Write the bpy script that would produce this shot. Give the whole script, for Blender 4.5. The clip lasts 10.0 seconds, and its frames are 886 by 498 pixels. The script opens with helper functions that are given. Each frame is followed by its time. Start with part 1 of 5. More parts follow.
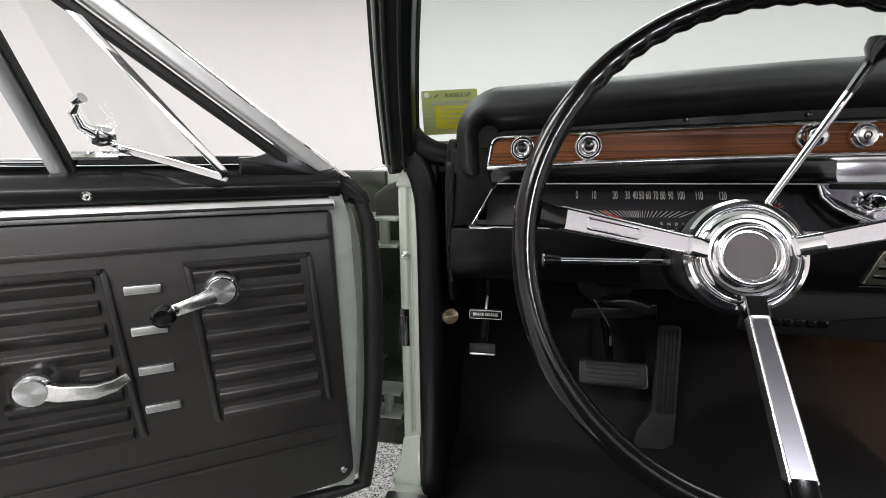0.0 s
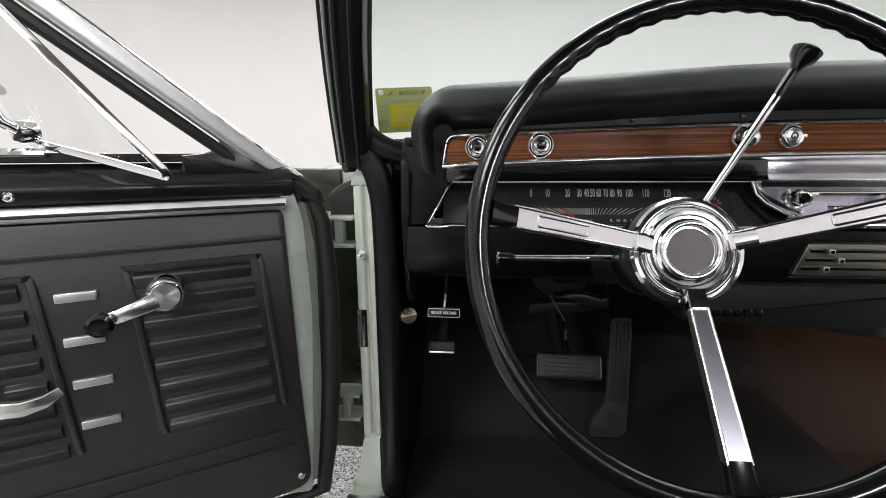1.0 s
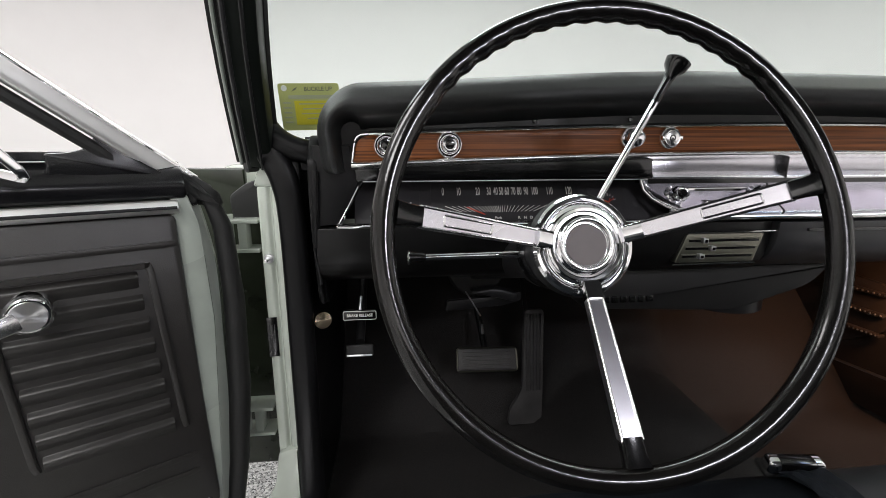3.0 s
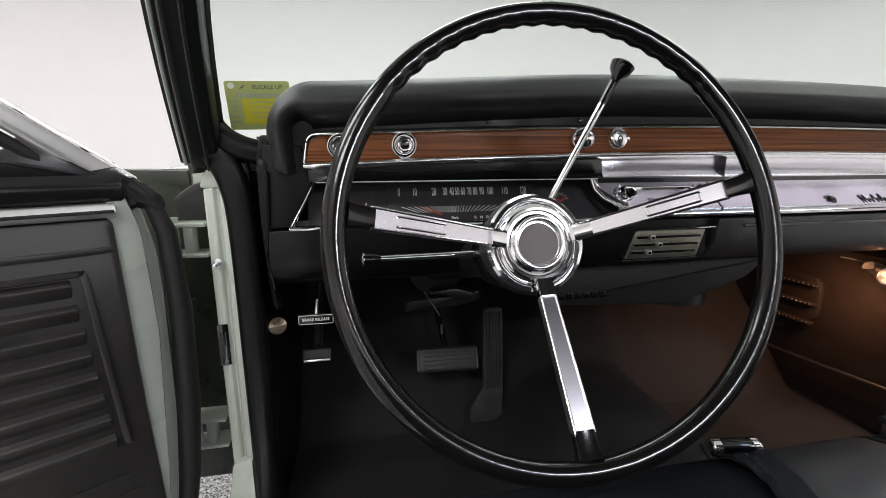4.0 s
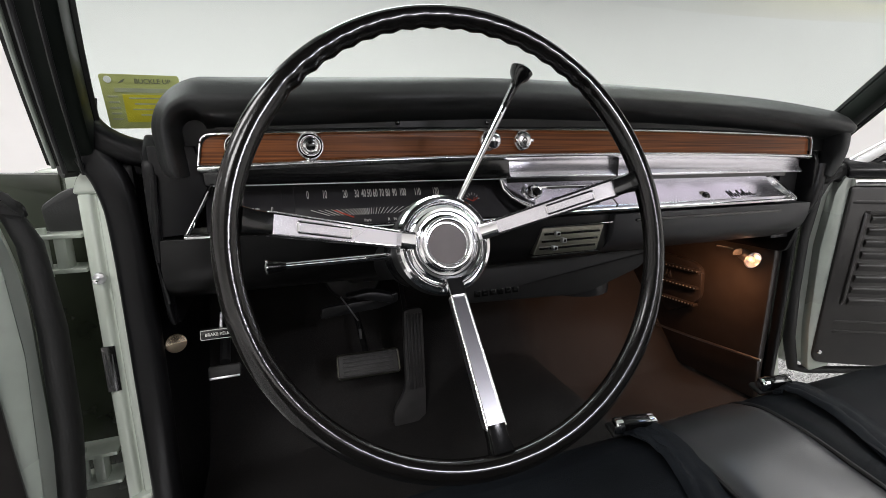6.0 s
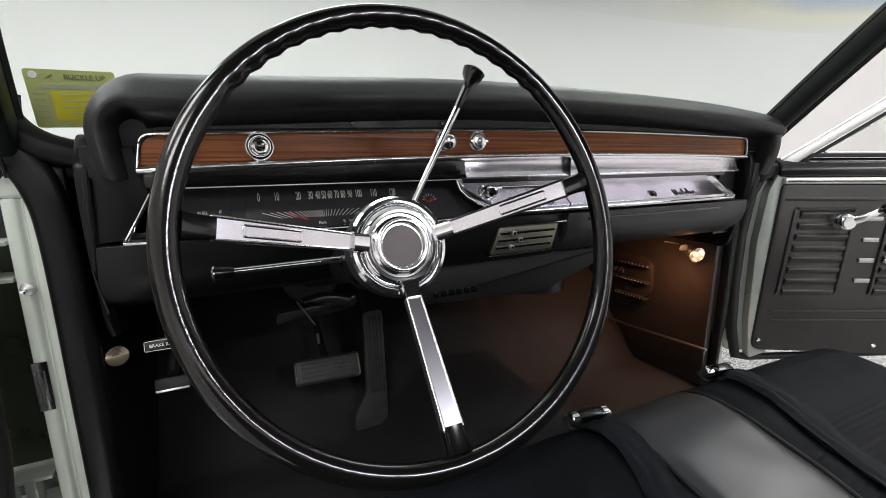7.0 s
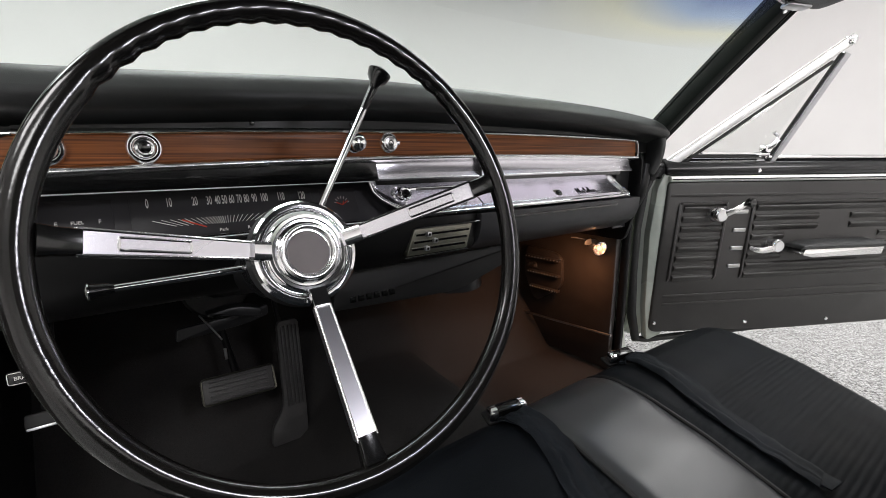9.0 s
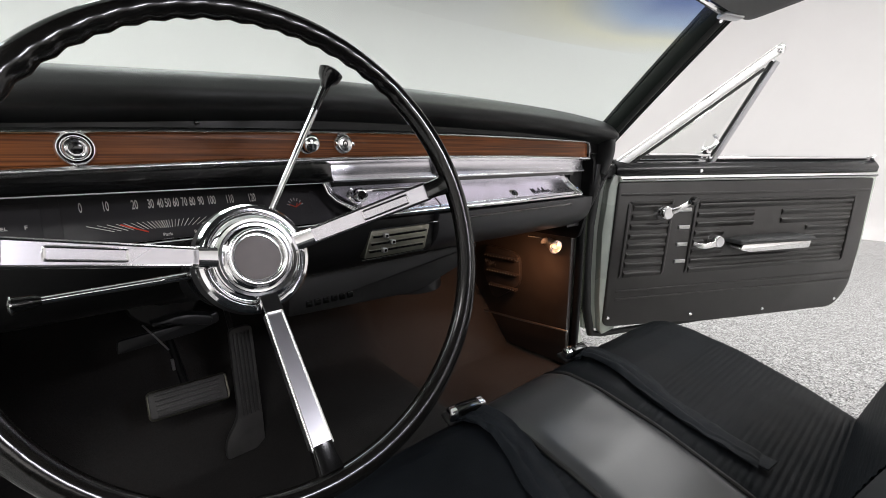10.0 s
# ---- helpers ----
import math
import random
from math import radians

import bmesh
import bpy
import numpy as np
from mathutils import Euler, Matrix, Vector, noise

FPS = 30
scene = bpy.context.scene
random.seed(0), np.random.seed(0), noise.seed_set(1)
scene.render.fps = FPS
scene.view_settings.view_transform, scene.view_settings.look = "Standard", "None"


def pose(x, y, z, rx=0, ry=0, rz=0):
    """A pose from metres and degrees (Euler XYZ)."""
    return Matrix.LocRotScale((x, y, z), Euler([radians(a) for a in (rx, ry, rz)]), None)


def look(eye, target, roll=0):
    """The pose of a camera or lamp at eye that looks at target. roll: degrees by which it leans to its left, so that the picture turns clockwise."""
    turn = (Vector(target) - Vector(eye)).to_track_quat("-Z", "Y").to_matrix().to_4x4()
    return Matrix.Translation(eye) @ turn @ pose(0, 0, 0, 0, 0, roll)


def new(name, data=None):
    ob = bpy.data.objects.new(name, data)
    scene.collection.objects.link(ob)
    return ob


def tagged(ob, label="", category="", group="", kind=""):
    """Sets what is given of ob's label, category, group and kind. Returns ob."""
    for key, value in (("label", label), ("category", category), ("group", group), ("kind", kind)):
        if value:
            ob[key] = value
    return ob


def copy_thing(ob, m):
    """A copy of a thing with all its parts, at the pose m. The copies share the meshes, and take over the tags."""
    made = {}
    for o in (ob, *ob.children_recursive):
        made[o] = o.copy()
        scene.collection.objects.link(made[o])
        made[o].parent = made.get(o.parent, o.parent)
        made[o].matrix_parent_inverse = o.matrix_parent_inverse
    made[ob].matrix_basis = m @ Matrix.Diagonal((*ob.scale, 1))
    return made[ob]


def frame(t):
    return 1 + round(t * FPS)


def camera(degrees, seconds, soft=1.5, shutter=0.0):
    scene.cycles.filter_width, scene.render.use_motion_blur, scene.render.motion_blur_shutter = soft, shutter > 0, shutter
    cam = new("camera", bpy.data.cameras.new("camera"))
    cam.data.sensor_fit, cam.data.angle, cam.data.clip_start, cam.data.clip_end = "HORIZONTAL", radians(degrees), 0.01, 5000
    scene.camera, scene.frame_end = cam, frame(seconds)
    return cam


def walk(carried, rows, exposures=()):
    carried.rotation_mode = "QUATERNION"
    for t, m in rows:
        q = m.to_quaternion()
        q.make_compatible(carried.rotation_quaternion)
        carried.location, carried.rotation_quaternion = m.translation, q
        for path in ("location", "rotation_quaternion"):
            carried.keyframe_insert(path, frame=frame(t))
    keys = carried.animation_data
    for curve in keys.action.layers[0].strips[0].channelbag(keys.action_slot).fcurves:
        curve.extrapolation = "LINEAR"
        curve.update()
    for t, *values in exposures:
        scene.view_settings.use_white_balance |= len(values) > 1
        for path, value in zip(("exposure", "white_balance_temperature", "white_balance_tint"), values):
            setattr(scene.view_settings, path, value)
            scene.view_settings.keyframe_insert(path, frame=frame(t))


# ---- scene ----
cam = camera(90.1, 10.0, 0.6)
PATH = [
    (0.0, -0.0046, -0.0487, 0.9509, 9.60, -11.58, -0.36),
    (0.5, -0.0018, -0.0467, 0.9513, 7.01, -11.75, -0.29),
    (1.0, 0.0011, -0.0449, 0.9517, 4.43, -11.88, -0.22),
    (1.5, 0.0041, -0.0434, 0.9520, 1.85, -11.98, -0.16),
    (2.0, 0.0073, -0.0421, 0.9523, -0.73, -12.04, -0.12),
    (2.5, 0.0105, -0.0411, 0.9525, -3.30, -12.08, -0.09),
    (3.0, 0.0138, -0.0402, 0.9527, -5.86, -12.10, -0.07),
    (3.5, 0.0172, -0.0395, 0.9528, -8.42, -12.10, -0.06),
    (4.0, 0.0207, -0.0390, 0.9529, -10.96, -12.09, -0.06),
    (4.5, 0.0242, -0.0387, 0.9531, -13.50, -12.08, -0.07),
    (5.0, 0.0278, -0.0386, 0.9532, -16.03, -12.06, -0.08),
    (5.5, 0.0314, -0.0386, 0.9534, -18.56, -12.04, -0.10),
    (6.0, 0.0350, -0.0388, 0.9536, -21.08, -12.02, -0.12),
    (6.5, 0.0386, -0.0391, 0.9539, -23.60, -12.00, -0.14),
    (7.0, 0.0422, -0.0396, 0.9542, -26.12, -11.99, -0.16),
    (7.5, 0.0457, -0.0401, 0.9546, -28.64, -11.98, -0.18),
    (8.0, 0.0491, -0.0408, 0.9551, -31.17, -11.98, -0.18),
    (8.5, 0.0523, -0.0415, 0.9558, -33.71, -11.99, -0.18),
    (9.0, 0.0555, -0.0423, 0.9565, -36.26, -12.00, -0.16),
    (9.5, 0.0584, -0.0432, 0.9574, -38.84, -12.01, -0.12),
    (10.0, 0.0611, -0.0441, 0.9585, -41.43, -12.03, -0.05),
]
walk(cam, [(t, pose(x, y, z, 90 + pitch, 0, yaw) @ pose(0, 0, 0, 0, 0, roll)) for t, x, y, z, yaw, pitch, roll in PATH],
     [(0.0, 0.0), (10.0, 0.0)])

XC = 0.5415           # the car's middle plane
NARROW = 0.0335       # taken off the nominal half width

# ---------------------------------------------------------------- world and light
world = bpy.data.worlds.new("studio_world")
scene.world = world
world.use_nodes = True
world.node_tree.nodes["Background"].inputs[0].default_value = (0.9, 0.95, 1.0, 1)
world.node_tree.nodes["Background"].inputs[1].default_value = 0.05


def area_lamp(name, eye, target, sx, sy, watts, colour=(1, 1, 1)):
    data = bpy.data.lights.new(name, "AREA")
    data.shape, data.size, data.size_y, data.energy, data.color = "RECTANGLE", sx, sy, watts, colour
    ob = new(name, data)
    ob.matrix_world = look(eye, target)
    return ob


# Panels are out of view; the rear one is added to brighten the dash.
LIGHTS = [(-2.6, 3.2, 46), (0.6, 3.2, 53), (3.8, 3.2, 40), (-2.6, 0.2, 66), (3.8, 0.2, 20), (-1.6, -2.8, 105), (2.8, -3.0, 118), (0.6, -5.2, 185)]
for lx, ly, watts in LIGHTS:
    area_lamp("ceiling_panel_light", (lx, ly, 3.72), (lx, ly, 0), 2.0, 1.2, watts, (1.0, 0.985, 0.98))

foot = bpy.data.lights.new("courtesy_bulb", "SPOT")
foot.energy, foot.color, foot.shadow_soft_size, foot.spot_size, foot.spot_blend = 5.2, (1.0, 0.44, 0.20), 0.04, radians(160), 1.0
new("courtesy_bulb", foot).matrix_world = look((1.125, 0.702, 0.692), (1.16, 0.92, 0.46))
# Unseen lamp, assumed from the bright spokes and raised to brighten the dash.
area_lamp("cabin_fill", (0.575, -0.58, 1.300), (0.50, 0.30, 0.75), 0.20, 0.10, 4.6, (0.93, 0.92, 1.0))


# ---------------------------------------------------------------- materials
def mat(name, colour, rough=0.5, metal=0.0, vary=0.12, scale=30.0, bump=0.0, bump_scale=400.0, spec=0.5, coat=0.0, stretch=(1, 1, 1), wear=0.0):
    m = bpy.data.materials.new(name)
    m.use_nodes = True
    nt = m.node_tree
    b = nt.nodes["Principled BSDF"]
    b.inputs["Metallic"].default_value = metal
    b.inputs["Specular IOR Level"].default_value = spec
    b.inputs["Coat Weight"].default_value = coat
    b.inputs["Coat Roughness"].default_value = 0.08
    tc = nt.nodes.new("ShaderNodeTexCoord")
    mp = nt.nodes.new("ShaderNodeMapping")
    mp.inputs["Scale"].default_value = stretch
    nt.links.new(tc.outputs["Object"], mp.inputs["Vector"])
    n1 = nt.nodes.new("ShaderNodeTexNoise")
    n1.inputs["Scale"].default_value, n1.inputs["Detail"].default_value = scale, 6
    nt.links.new(mp.outputs[0], n1.inputs["Vector"])
    n2 = nt.nodes.new("ShaderNodeTexNoise")
    n2.inputs["Scale"].default_value, n2.inputs["Detail"].default_value = scale * 0.13, 3
    nt.links.new(mp.outputs[0], n2.inputs["Vector"])
    add = nt.nodes.new("ShaderNodeMath")
    add.operation = "ADD"
    nt.links.new(n1.outputs["Fac"], add.inputs[0])
    nt.links.new(n2.outputs["Fac"], add.inputs[1])
    ramp = nt.nodes.new("ShaderNodeMapRange")
    ramp.inputs["From Min"].default_value, ramp.inputs["From Max"].default_value = 0.7, 1.3
    nt.links.new(add.outputs[0], ramp.inputs["Value"])
    mix = nt.nodes.new("ShaderNodeMix")
    mix.data_type = "RGBA"
    lo = [c * (1 - vary) for c in colour]
    hi = [min(1, c * (1 + vary)) for c in colour]
    mix.inputs[6].default_value, mix.inputs[7].default_value = (*lo, 1), (*hi, 1)
    nt.links.new(ramp.outputs[0], mix.inputs[0])
    nt.links.new(mix.outputs[2], b.inputs["Base Color"])
    rr = nt.nodes.new("ShaderNodeMapRange")
    rr.inputs["To Min"].default_value, rr.inputs["To Max"].default_value = rough * (1 - 0.25 - wear), min(1, rough * (1 + 0.25 + wear))
    nt.links.new(n2.outputs["Fac"], rr.inputs["Value"])
    nt.links.new(rr.outputs[0], b.inputs["Roughness"])
    if bump:
        n3 = nt.nodes.new("ShaderNodeTexNoise")
        n3.inputs["Scale"].default_value, n3.inputs["Detail"].default_value = bump_scale, 3
        nt.links.new(mp.outputs[0], n3.inputs["Vector"])
        bp = nt.nodes.new("ShaderNodeBump")
        bp.inputs["Strength"].default_value, bp.inputs["Distance"].default_value = bump, 0.001
        nt.links.new(n3.outputs["Fac"], bp.inputs["Height"])
        nt.links.new(bp.outputs[0], b.inputs["Normal"])
    return m


def glass_mat(name, tint, gloss=0.03):
    m = bpy.data.materials.new(name)
    m.use_nodes = True
    nt = m.node_tree
    nt.nodes.remove(nt.nodes["Principled BSDF"])
    out = nt.nodes["Material Output"]
    tr, gl, mx = (nt.nodes.new(k) for k in ("ShaderNodeBsdfTransparent", "ShaderNodeBsdfGlossy", "ShaderNodeMixShader"))
    tr.inputs[0].default_value = (*tint, 1)
    gl.inputs["Roughness"].default_value = 0.02
    mx.inputs[0].default_value = gloss
    nt.links.new(tr.outputs[0], mx.inputs[1])
    nt.links.new(gl.outputs[0], mx.inputs[2])
    nt.links.new(mx.outputs[0], out.inputs[0])
    return m


def glow_mat(name, colour, strength):
    m = bpy.data.materials.new(name)
    m.use_nodes = True
    b = m.node_tree.nodes["Principled BSDF"]
    b.inputs["Base Color"].default_value = (*colour, 1)
    b.inputs["Emission Color"].default_value = (*colour, 1)
    b.inputs["Emission Strength"].default_value = strength
    return m


VINYL = mat("black_vinyl", (0.030, 0.031, 0.032), 0.42, vary=0.2, bump=0.35, bump_scale=900)
PADV = mat("dash_pad_vinyl", (0.015, 0.016, 0.016), 0.42, vary=0.2, spec=0.4, bump=0.4, bump_scale=1200)
SEATV = mat("seat_vinyl", (0.042, 0.044, 0.046), 0.33, vary=0.2, scale=12, bump=0.10, bump_scale=700, spec=0.75)
CLOTH = mat("pleated_vinyl", (0.0085, 0.0103, 0.0125), 0.50, vary=0.25, bump=0.4, bump_scale=900, spec=0.09)
PANELV = mat("door_panel_vinyl", (0.0205, 0.0190, 0.0180), 0.36, vary=0.18, bump=0.2, bump_scale=800, spec=0.5)
BLACKP = mat("black_paint", (0.008, 0.008, 0.009), 0.25, vary=0.2, spec=0.4)
DASHP = mat("dash_black_paint", (0.006, 0.006, 0.006), 0.30, vary=0.2, spec=0.25)
POSTM = mat("post_paint", (0.007, 0.010, 0.008), 0.42, vary=0.2, spec=0.25)
LOWG = mat("satin_charcoal_paint", (0.034, 0.034, 0.036), 0.40, vary=0.12)
PEDAL = mat("worn_grey_rubber", (0.046, 0.044, 0.043), 0.55, vary=0.35, bump=0.4)
# Body green darkened: the shade of the door gap is in the colour.
JAMBSHADE = mat("olive_jamb_shade", (0.020, 0.025, 0.015), 0.26, vary=0.35, scale=14)
SATIN = mat("satin_black_paint", (0.016, 0.016, 0.017), 0.36, vary=0.2, spec=0.35)
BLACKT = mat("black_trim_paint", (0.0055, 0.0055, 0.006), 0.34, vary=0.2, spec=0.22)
FACEM = mat("instrument_face_paint", (0.030, 0.029, 0.031), 0.42, vary=0.12, spec=0.4, bump=0.2, bump_scale=1500)
RUBBER = mat("black_rubber", (0.010, 0.010, 0.010), 0.6, vary=0.3, bump=0.3)
PLASTIC = mat("gloss_black_plastic", (0.005, 0.005, 0.005), 0.16, vary=0.1, coat=0.4)
RIMP = mat("polished_black_rim", (0.007, 0.0065, 0.006), 0.15, vary=0.1, scale=60, spec=0.5, bump=0.22, bump_scale=75, wear=0.3)
CARPET = mat("black_carpet", (0.011, 0.0095, 0.009), 0.95, vary=0.5, scale=250, bump=1.0, bump_scale=500)
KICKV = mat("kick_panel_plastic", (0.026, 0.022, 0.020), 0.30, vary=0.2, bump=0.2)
CHROME = mat("chrome", (0.88, 0.88, 0.89), 0.045, 1.0, vary=0.03)
CAPM = mat("polished_cap_chrome", (0.90, 0.90, 0.91), 0.07, 1.0, vary=0.03)
SPOKE = mat("brushed_spoke_metal", (0.90, 0.88, 0.93), 0.27, 1.0, vary=0.06, scale=12, stretch=(0.5, 0.5, 0.5), bump=0.05, bump_scale=500)
VENTM = mat("satin_stainless_channel", (0.80, 0.795, 0.785), 0.48, 1.0, vary=0.05, scale=9, wear=0.2)
BRIGHT = mat("worn_bright_metal", (0.86, 0.855, 0.85), 0.24, 1.0, vary=0.06, scale=9, wear=0.3)
ACCENT = mat("grey_accent_metal", (0.42, 0.42, 0.41), 0.45, 0.8, vary=0.08)
CONTROL = mat("dark_satin_metal", (0.21, 0.205, 0.17), 0.34, 1.0, vary=0.1)
SATINCH = mat("satin_chrome", (0.60, 0.60, 0.62), 0.32, 1.0, vary=0.04, scale=12)
ALU = mat("brushed_aluminium", (0.93, 0.91, 0.97), 0.24, 1.0, vary=0.02, scale=40, stretch=(0.4, 12, 12))
BODY = mat("pale_green_paint", (0.46, 0.50, 0.44), 0.25, vary=0.04, coat=0.5)
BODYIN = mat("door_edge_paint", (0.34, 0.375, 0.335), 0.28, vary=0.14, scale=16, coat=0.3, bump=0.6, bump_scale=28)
WHITE = mat("white_wall_paint", (0.775, 0.755, 0.75), 0.75, vary=0.015, scale=3)
CEIL = mat("white_ceiling_paint", (0.80, 0.80, 0.80), 0.8, vary=0.02, scale=3)
PRINT = mat("white_print", (0.75, 0.74, 0.70), 0.6, vary=0.05)
REDP = mat("red_needle", (0.65, 0.05, 0.02), 0.5, vary=0.05)
WGLASS = glass_mat("windscreen_glass", (0.905, 0.98, 0.955))
VGLASS = glass_mat("vent_glass", (0.96, 0.965, 0.96))
YELLOW = mat("yellow_card", (0.56, 0.47, 0.025), 0.5, vary=0.06)
OLIVE = mat("olive_card", (0.429, 0.429, 0.156), 0.5, vary=0.06)
BARS = mat("faded_print", (0.16, 0.16, 0.10), 0.6, vary=0.1)
GREYC = mat("grey_print", (0.36, 0.36, 0.24), 0.6, vary=0.1)
BELT = mat("belt_webbing", (0.0105, 0.0135, 0.0175), 0.55, spec=0.2, vary=0.25, scale=200, stretch=(1, 6, 1), bump=0.5, bump_scale=900)
LAMPG = glow_mat("lit_bulb", (1.0, 0.60, 0.34), 1.1)
FILLG = glow_mat("added_dome_lens", (0.96, 0.95, 1.0), 4.0)
PANELG = glow_mat("light_diffuser", (1.0, 1.0, 1.0), 5.0)


def wood_mat():
    m = mat("walnut_veneer", (0.205, 0.064, 0.015), 0.36, vary=0.3, scale=18, spec=0.22, coat=0.03, stretch=(0.6, 14, 22), bump=0.05)
    nt = m.node_tree
    b = nt.nodes["Principled BSDF"]
    src = b.inputs["Base Color"].links[0].from_socket
    tc = nt.nodes.new("ShaderNodeTexCoord")
    mp = nt.nodes.new("ShaderNodeMapping")
    mp.inputs["Scale"].default_value = (1.2, 60, 130)
    nt.links.new(tc.outputs["Object"], mp.inputs[0])
    n = nt.nodes.new("ShaderNodeTexNoise")
    n.inputs["Scale"].default_value, n.inputs["Detail"].default_value, n.inputs["Distortion"].default_value = 3.0, 8, 0.6
    nt.links.new(mp.outputs[0], n.inputs["Vector"])
    r = nt.nodes.new("ShaderNodeMapRange")
    r.inputs["From Min"].default_value, r.inputs["From Max"].default_value = 0.35, 0.7
    r.inputs["To Min"].default_value, r.inputs["To Max"].default_value = 0.45, 1.35
    nt.links.new(n.outputs["Fac"], r.inputs["Value"])
    mul = nt.nodes.new("ShaderNodeVectorMath")
    mul.operation = "SCALE"
    nt.links.new(src, mul.inputs[0])
    nt.links.new(r.outputs[0], mul.inputs["Scale"])
    nt.links.new(mul.outputs[0], b.inputs["Base Color"])
    return m


WOOD = wood_mat()


def turned_mat(name, colour, axis, rough=0.28):
    """Metal turned on a lathe, with the fan of light that its fine rings give."""
    m = mat(name, colour, rough, 1.0, vary=0.05)
    nt = m.node_tree
    b = nt.nodes["Principled BSDF"]
    b.inputs["Anisotropic"].default_value = 0.9
    tg = nt.nodes.new("ShaderNodeTangent")
    tg.direction_type, tg.axis = "RADIAL", axis
    nt.links.new(tg.outputs[0], b.inputs["Tangent"])
    return m


TURNED = turned_mat("turned_metal", (0.68, 0.68, 0.69), "Y")
BRASS = turned_mat("turned_brass", (0.86, 0.70, 0.50), "Z")


def flake_mat():
    m = bpy.data.materials.new("flake_epoxy_floor")
    m.use_nodes = True
    nt = m.node_tree
    b = nt.nodes["Principled BSDF"]
    b.inputs["Roughness"].default_value = 0.22
    tc = nt.nodes.new("ShaderNodeTexCoord")
    v = nt.nodes.new("ShaderNodeTexVoronoi")
    v.inputs["Scale"].default_value = 210
    nt.links.new(tc.outputs["Object"], v.inputs["Vector"])
    sep = nt.nodes.new("ShaderNodeSeparateColor")
    nt.links.new(v.outputs["Color"], sep.inputs[0])
    ramp = nt.nodes.new("ShaderNodeValToRGB")
    ramp.color_ramp.interpolation = "CONSTANT"
    els = ramp.color_ramp.elements
    els[0].color = (0.04, 0.04, 0.04, 1)
    els[1].position, els[1].color = 0.12, (0.18, 0.18, 0.18, 1)
    for p, c in ((0.32, 0.30), (0.60, 0.40), (0.84, 0.54)):
        e = els.new(p)
        e.color = (c, c, c * 0.99, 1)
    nt.links.new(sep.outputs[0], ramp.inputs[0])
    nt.links.new(ramp.outputs[0], b.inputs["Base Color"])
    return m


FLAKE = flake_mat()


# ---------------------------------------------------------------- mesh helpers
def mesh_of(bm, name, material, smooth=True):
    bmesh.ops.recalc_face_normals(bm, faces=bm.faces)
    me = bpy.data.meshes.new(name)
    bm.to_mesh(me)
    bm.free()
    me.materials.append(material)
    if smooth:
        me.shade_smooth()
        me.set_sharp_from_angle(angle=radians(38))
    return me


def part(name, bm, material, parent, label=""):
    ob = new(name, mesh_of(bm, name, material))
    if parent is not None:
        ob.parent = parent
    return tagged(ob, label)


def thing(name, label, category, m=None, group="", kind=""):
    ob = new(name)
    ob.empty_display_size = 0.05
    ob.matrix_world = m or Matrix()
    return tagged(ob, label, category, group, kind)


def single(name, bm, material, label, category="", kind="", group="", m=None):
    ob = new(name, mesh_of(bm, name, material))
    ob.matrix_world = m or Matrix()
    return tagged(ob, label, category, group, kind)


def box(x0, x1, y0, y1, z0, z1, bev=0.0, seg=2, bm=None):
    b = bmesh.new()
    bmesh.ops.create_cube(b, size=1)
    for v in b.verts:
        v.co = Vector(((x0 + x1) / 2 + v.co.x * (x1 - x0), (y0 + y1) / 2 + v.co.y * (y1 - y0), (z0 + z1) / 2 + v.co.z * (z1 - z0)))
    if bev:
        bmesh.ops.bevel(b, geom=b.edges[:], offset=bev, segments=seg, profile=0.5, affect="EDGES")
    return b if bm is None else merge(bm, b)


def merge(bm, other, m=None):
    tmp = bpy.data.meshes.new("tmp")
    if m is not None:
        other.transform(m)
    other.to_mesh(tmp)
    other.free()
    bm.from_mesh(tmp)
    bpy.data.meshes.remove(tmp)
    return bm


def prism(outline, lo, hi, plane="yz", bev=0.0, bm=None):
    """A closed outline drawn in a plane, drawn out between lo and hi along the third axis."""
    b = bmesh.new()
    order = {"yz": lambda a, c, w: (w, a, c), "xz": lambda a, c, w: (a, w, c), "xy": lambda a, c, w: (a, c, w)}[plane]
    low = [b.verts.new(order(a, c, lo)) for a, c in outline]
    high = [b.verts.new(order(a, c, hi)) for a, c in outline]
    n = len(outline)
    caps = [b.faces.new(low), b.faces.new(high[::-1])]
    for i in range(n):
        b.faces.new((low[i], low[(i + 1) % n], high[(i + 1) % n], high[i]))
    bmesh.ops.recalc_face_normals(b, faces=b.faces)
    if bev:
        rim = [e for f in caps for e in f.edges]
        bmesh.ops.bevel(b, geom=rim, offset=bev, segments=2, profile=0.5, affect="EDGES")
    bmesh.ops.triangulate(b, faces=[f for f in b.faces if len(f.verts) > 4])
    return b if bm is None else merge(bm, b)


def rounded(points, r=0.02, n=5):
    """A polygon with its corners rounded; r may be a list."""
    out = []
    k = len(points)
    for i in range(k):
        p0, p1, p2 = (Vector((*points[(i + j) % k], 0)) for j in (-1, 0, 1))
        rr = r[i] if isinstance(r, (list, tuple)) else r
        a, c = (p0 - p1), (p2 - p1)
        rr = min(rr, a.length * 0.45, c.length * 0.45)
        if rr <= 0:
            out.append((p1.x, p1.y))
            continue
        a, c = p1 + a.normalized() * rr, p1 + c.normalized() * rr
        for j in range(n + 1):
            t = j / n
            q = a * (1 - t) ** 2 + p1 * 2 * t * (1 - t) + c * t * t
            out.append((q.x, q.y))
    return out


